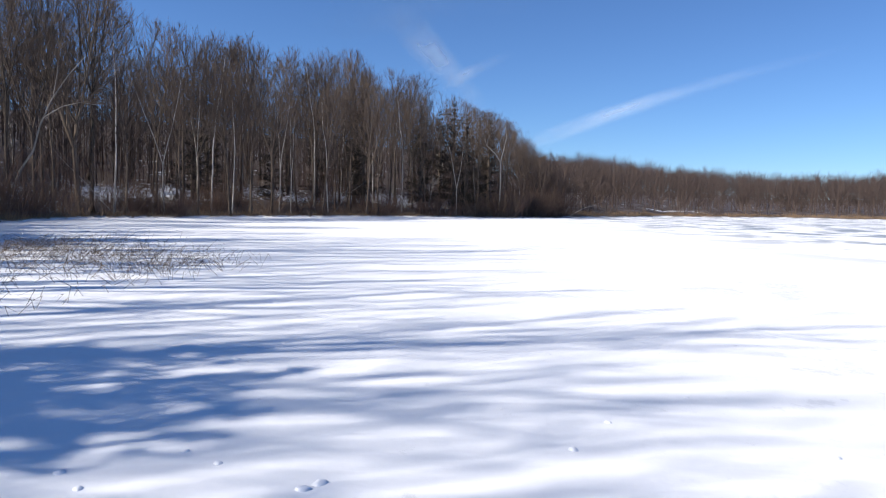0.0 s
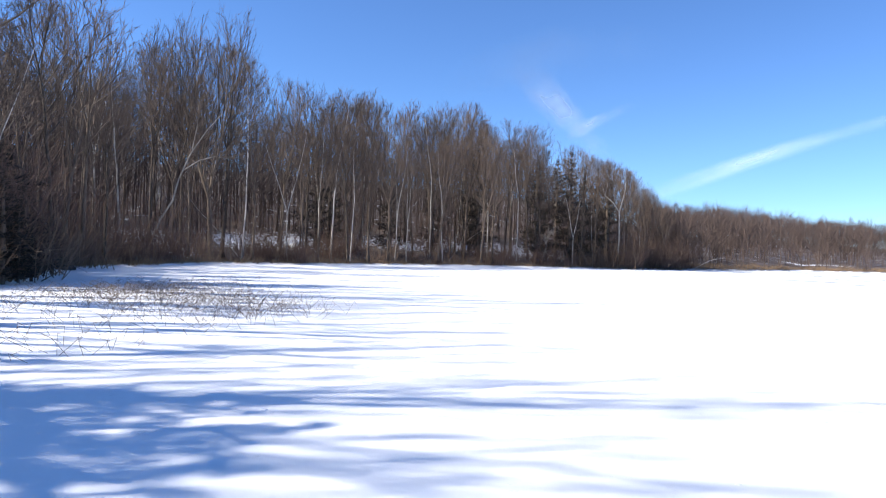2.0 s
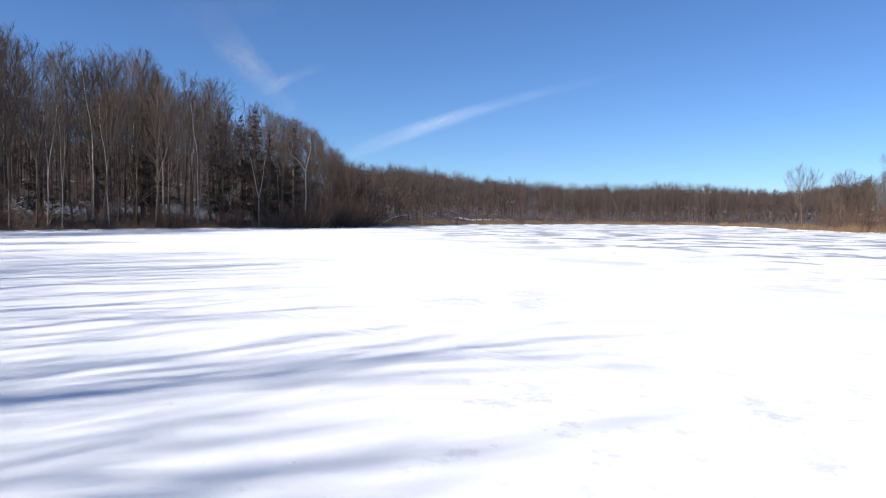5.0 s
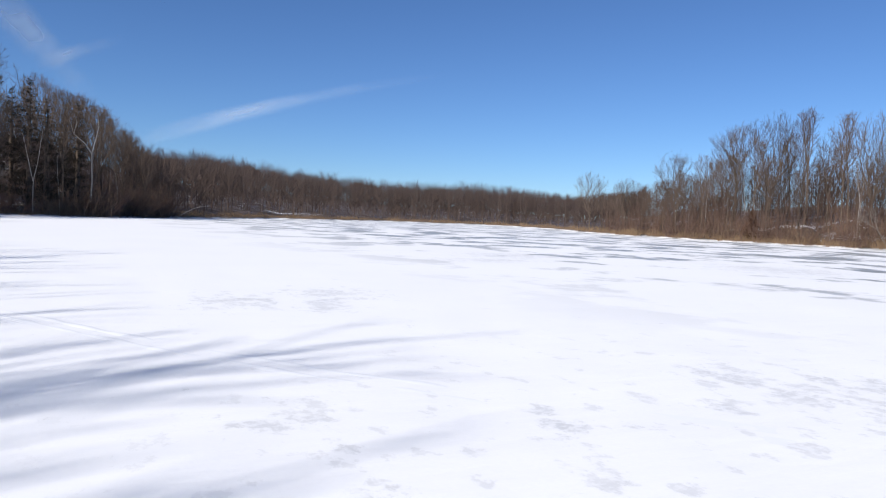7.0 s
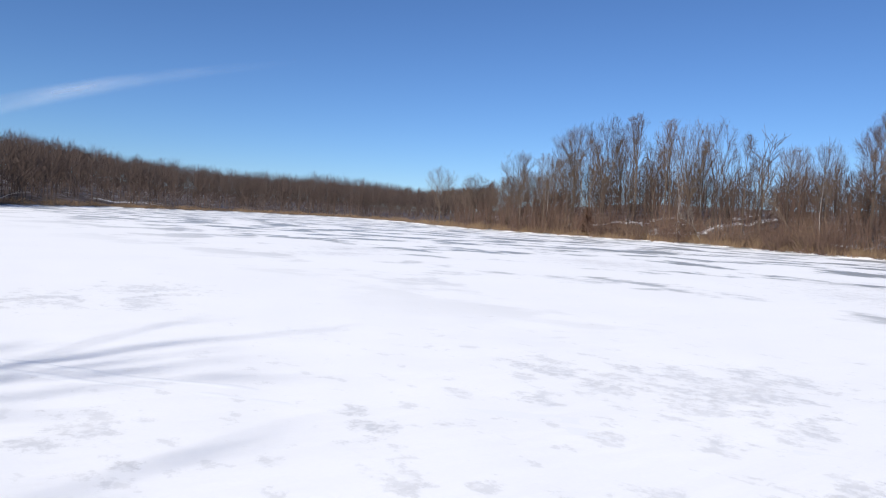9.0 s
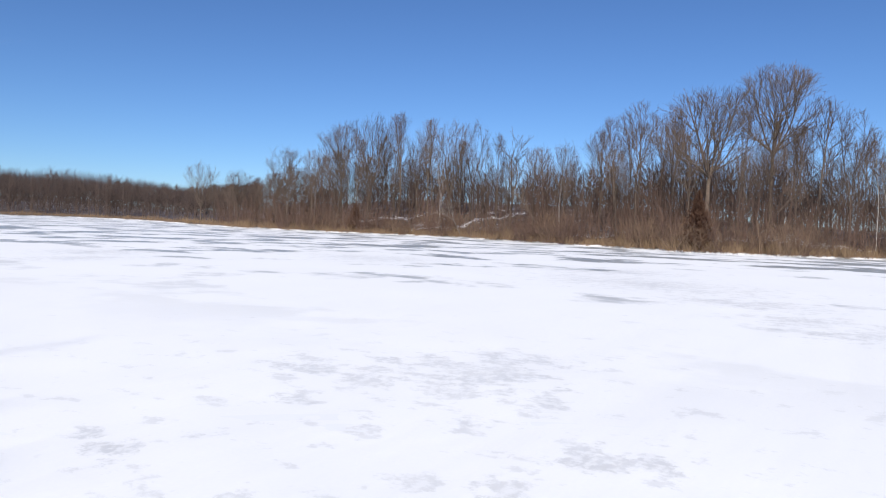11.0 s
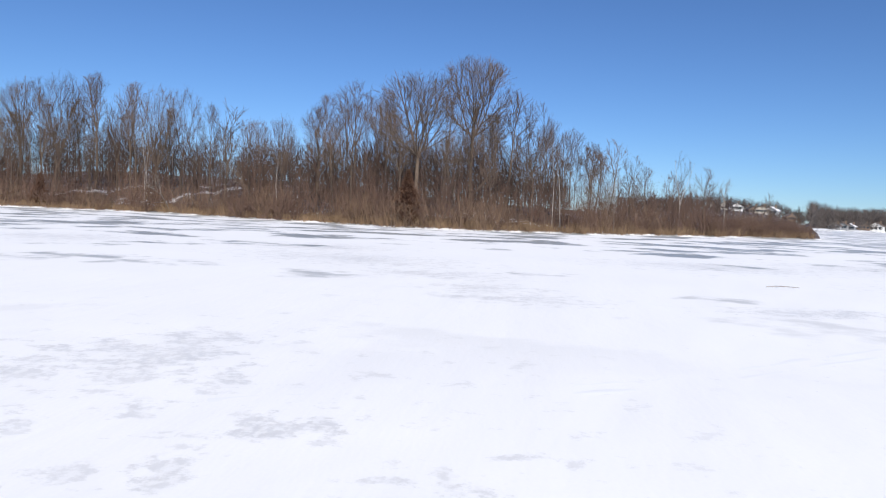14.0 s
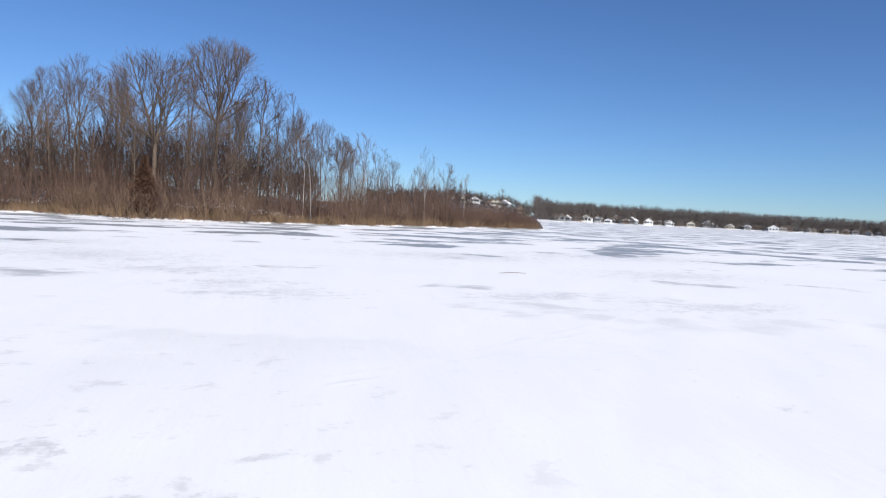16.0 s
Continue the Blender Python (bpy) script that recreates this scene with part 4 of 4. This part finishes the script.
# ski tracks: two shallow ruts with raised rims
TRACK = [(1.8, 13.6), (2.9, 11.5), (3.9, 9.75), (4.6, 8.5), (5.4, 7.5), (6.6, 6.0), (7.3, 5.1), (7.85, 4.1), (8.3, 3.1), (8.85, 1.8), (9.8, 0.0), (11.9, -2.8), (14.5, -6.0)]
b = Buf()
steps = np.linspace(0, len(TRACK) - 1, 160)
line = np.stack([np.interp(steps, range(len(TRACK)), [p[k] for p in TRACK]) for k in (0, 1)], 1)
run = np.gradient(line, axis=0)
side = np.stack([-run[:, 1], run[:, 0]], 1) / np.linalg.norm(run, axis=1)[:, None]
for shift in (-0.14, 0.14):
    base = len(b.v)
    for i, (p, n) in enumerate(zip(line, side)):
        drift = 0.022 * noise.noise((p[0] * 0.45 + 0.3 * p[1], p[1] * 0.9, 0.0)) + 0.012 * noise.noise((p[0] * 1.3, p[1] * 1.9, 5.0))
        peak = float(np.interp(i, [0, 48, 62, 105, 130, 160], [0.005, 0.005, -0.006, -0.006, 0.001, 0.002])) + 0.001 * math.sin(i * 1.7) - 0.003 * max(0.0, math.sin(i * 0.31 + shift * 9)) ** 2
        for off, z in ((-0.09, -0.006), (-0.025, peak), (0.025, peak), (0.09, -0.006)):
            b.v.append((p[0] + n[0] * (shift + off), p[1] + n[1] * (shift + off), drift + z))
    b.f += [(base + 4 * i + q, base + 4 * i + q + 1, base + 4 * i + q + 5, base + 4 * i + q + 4) for i in range(len(line) - 1) for q in range(3)]
tagged(new("ski_track", b.mesh("ski_track", PACKED, True)), "faint pair of packed ski tracks across the snow", "track", kind="structure")


# small lumps of crusted snow near the camera
def lump(x, y, size, seed):
    rng = random.Random(seed)
    b = Buf()
    rings, sides = 4, 9
    b.v.append((0, 0, size * 0.5))
    for i in range(1, rings + 1):
        a = i / rings * 1.9
        for k in range(sides):
            t = 6.283 * k / sides
            r = size * math.sin(min(a, 1.57)) * (1 + 0.25 * (i > 3)) * rng.uniform(0.75, 1.2)
            b.v.append((math.cos(t) * r * 1.3, math.sin(t) * r, size * 0.5 * math.cos(a) * rng.uniform(0.8, 1.15)))
    b.f += [(0, 1 + k, 1 + (k + 1) % sides) for k in range(sides)]
    for i in range(rings - 1):
        b.f += [(1 + i * sides + k, 1 + (i + 1) * sides + k, 1 + (i + 1) * sides + (k + 1) % sides, 1 + i * sides + (k + 1) % sides) for k in range(sides)]
    ob = new("snow_lump", b.mesh("snow_lump", PACKED, True))
    drift = 0.022 * noise.noise((x * 0.45 + 0.3 * y, y * 0.9, 0.0)) + 0.012 * noise.noise((x * 1.3, y * 1.9, 5.0))
    ob.matrix_world = pose(x, y, drift, 0, 0, seed * 47)
    return tagged(ob, "small lump of crusted snow on the lake", "snow lump", "snow lumps near the camera")


for k, (x, y, size) in enumerate(((-0.76, 3.77, 0.036), (-0.68, 3.86, 0.035), (0.89, 4.51, 0.03), (1.26, 5.1, 0.022), (2.59, 4.43, 0.03), (-2.22, 3.96, 0.03), (-2.0, 3.74, 0.025), (-2.08, 6.98, 0.03), (2.1, 5.82, 0.02), (-1.62, 4.33, 0.022), (-1.35, 4.13, 0.025))):
    lump(x, y, size, k)


# a dark low object at the edge of the ice, built as an upturned boat
def boat():
    ob = new("boat")
    hull = Buf()
    n = 9
    for i in range(n):
        s = i / (n - 1) * 2 - 1
        w = 0.55 * (1 - abs(s) ** 3) + 0.05
        for k in range(7):
            a = math.pi * k / 6
            hull.v.append((s * 1.45, -w * math.cos(a), 0.02 + 0.42 * math.sin(a) * (1 - 0.25 * s * s)))
    for i in range(n - 1):
        hull.f += [(i * 7 + k, i * 7 + k + 1, (i + 1) * 7 + k + 1, (i + 1) * 7 + k) for k in range(6)]
    hull.f += [tuple(range(7)), tuple(range((n - 1) * 7, n * 7))[::-1]]
    part("hull", hull, plain("dark_hull", (0.03, 0.032, 0.035), 0.5), ob, smooth=True)
    keel = Buf()
    keel.box(-1.3, 1.3, -0.03, 0.03, 0.38, 0.47)
    part("keel", keel, plain("dark_keel", (0.05, 0.05, 0.05), 0.5), ob)
    ob.matrix_world = pose(-26.0, 33.4, 0.0, 0, 0, 35) @ Matrix.Diagonal((0.62, 0.66, 0.55, 1))
    return tagged(ob, "dark low object shaped as an upturned boat at the edge of the ice", "boat")


boat()

# ---- vapour trails high in the sky ----


def vapour(name, rows, density, label, far=4300.0):
    """A thin streak of ice cloud: rows of bearing, height in degrees and half width in degrees."""
    n = Nodes(name)
    uv = n.add("UVMap").outputs[0]
    xyz = n.add("SeparateXYZ", Vector=uv)
    across = n.math('ABSOLUTE', n.math('SUBTRACT', xyz.outputs[1], 0.5))
    ends = n.math('MULTIPLY', n.step(xyz.outputs[0], 0.0, 0.3), n.step(xyz.outputs[0], 1.0, 0.35))
    puff = n.noise(n.add("Mapping", Vector=uv, Scale=(2.5, 0.5, 1)).outputs[0], 1.4, 2, 0.5)
    fac = n.math('MULTIPLY', n.math('MULTIPLY', n.step(across, 0.5, 0.08), ends), n.math('MULTIPLY', n.step(puff, 0.2, 0.75), density), True)
    n.tree.links.new(fac, n.bsdf.inputs["Alpha"])
    mat = n.finish((0.84, 0.9, 0.96), 1.0)
    verts, uvs = [], []
    for i, (az, el, half) in enumerate(rows):
        a, c = rows[max(i - 1, 0)], rows[min(i + 1, len(rows) - 1)]
        dx, dy = c[0] - a[0], c[1] - a[1]
        q = math.hypot(dx, dy)
        for side in (-1, 1):
            u, v = az - side * dy / q * half, el + side * dx / q * half
            x, y = spot(u, far * math.cos(radians(v)))
            verts.append((x, y, far * math.sin(radians(v))))
            uvs.append((i / (len(rows) - 1), (side + 1) / 2))
    faces = [(2 * i, 2 * i + 1, 2 * i + 3, 2 * i + 2) for i in range(len(rows) - 1)]
    me = bpy.data.meshes.new(name)
    me.from_pydata(verts, [], faces)
    layer = me.uv_layers.new(name="UVMap")
    for loop in me.loops:
        layer.data[loop.index].uv = uvs[loop.vertex_index]
    me.materials.append(mat)
    ob = new(name, me)
    ob.visible_shadow = False
    return tagged(ob, label, "cloud", kind="structure")


vapour("vapour_trail", [(-5.0, 4.3, 0.75), (-7.6, 5.4, 0.8), (-11.4, 6.8, 0.8), (-15.8, 8.2, 0.75), (-20.0, 9.4, 0.65), (-24.0, 10.4, 0.5), (-31.0, 11.8, 0.35)], 0.38, "white vapour trail fading across the blue sky")
vapour("cloud_wisp", [(4.8, 16.0, 1.6), (2.6, 13.6, 1.7), (0.4, 11.2, 1.5), (-1.9, 9.0, 1.1), (-3.8, 7.0, 0.7)], 0.5, "thin white wisp of cloud above the woods")
vapour("cloud_wisp", [(0.5, 9.6, 0.5), (-0.9, 10.2, 0.7), (-3.3, 11.3, 0.6), (-5.5, 12.3, 0.4)], 0.36, "small white wisp of cloud above the woods")
vapour("cloud_wisp", [(12.0, 13.6, 1.5), (7.2, 14.8, 2.2), (1.7, 16.2, 2.4), (-4.0, 16.5, 2.0), (-9.0, 16.0, 1.2)], 0.12, "faint veil of high cloud")

# the patterns that were copied are no longer needed
for ob in HIDDEN:
    for o in (*ob.children_recursive, ob):
        bpy.data.objects.remove(o)
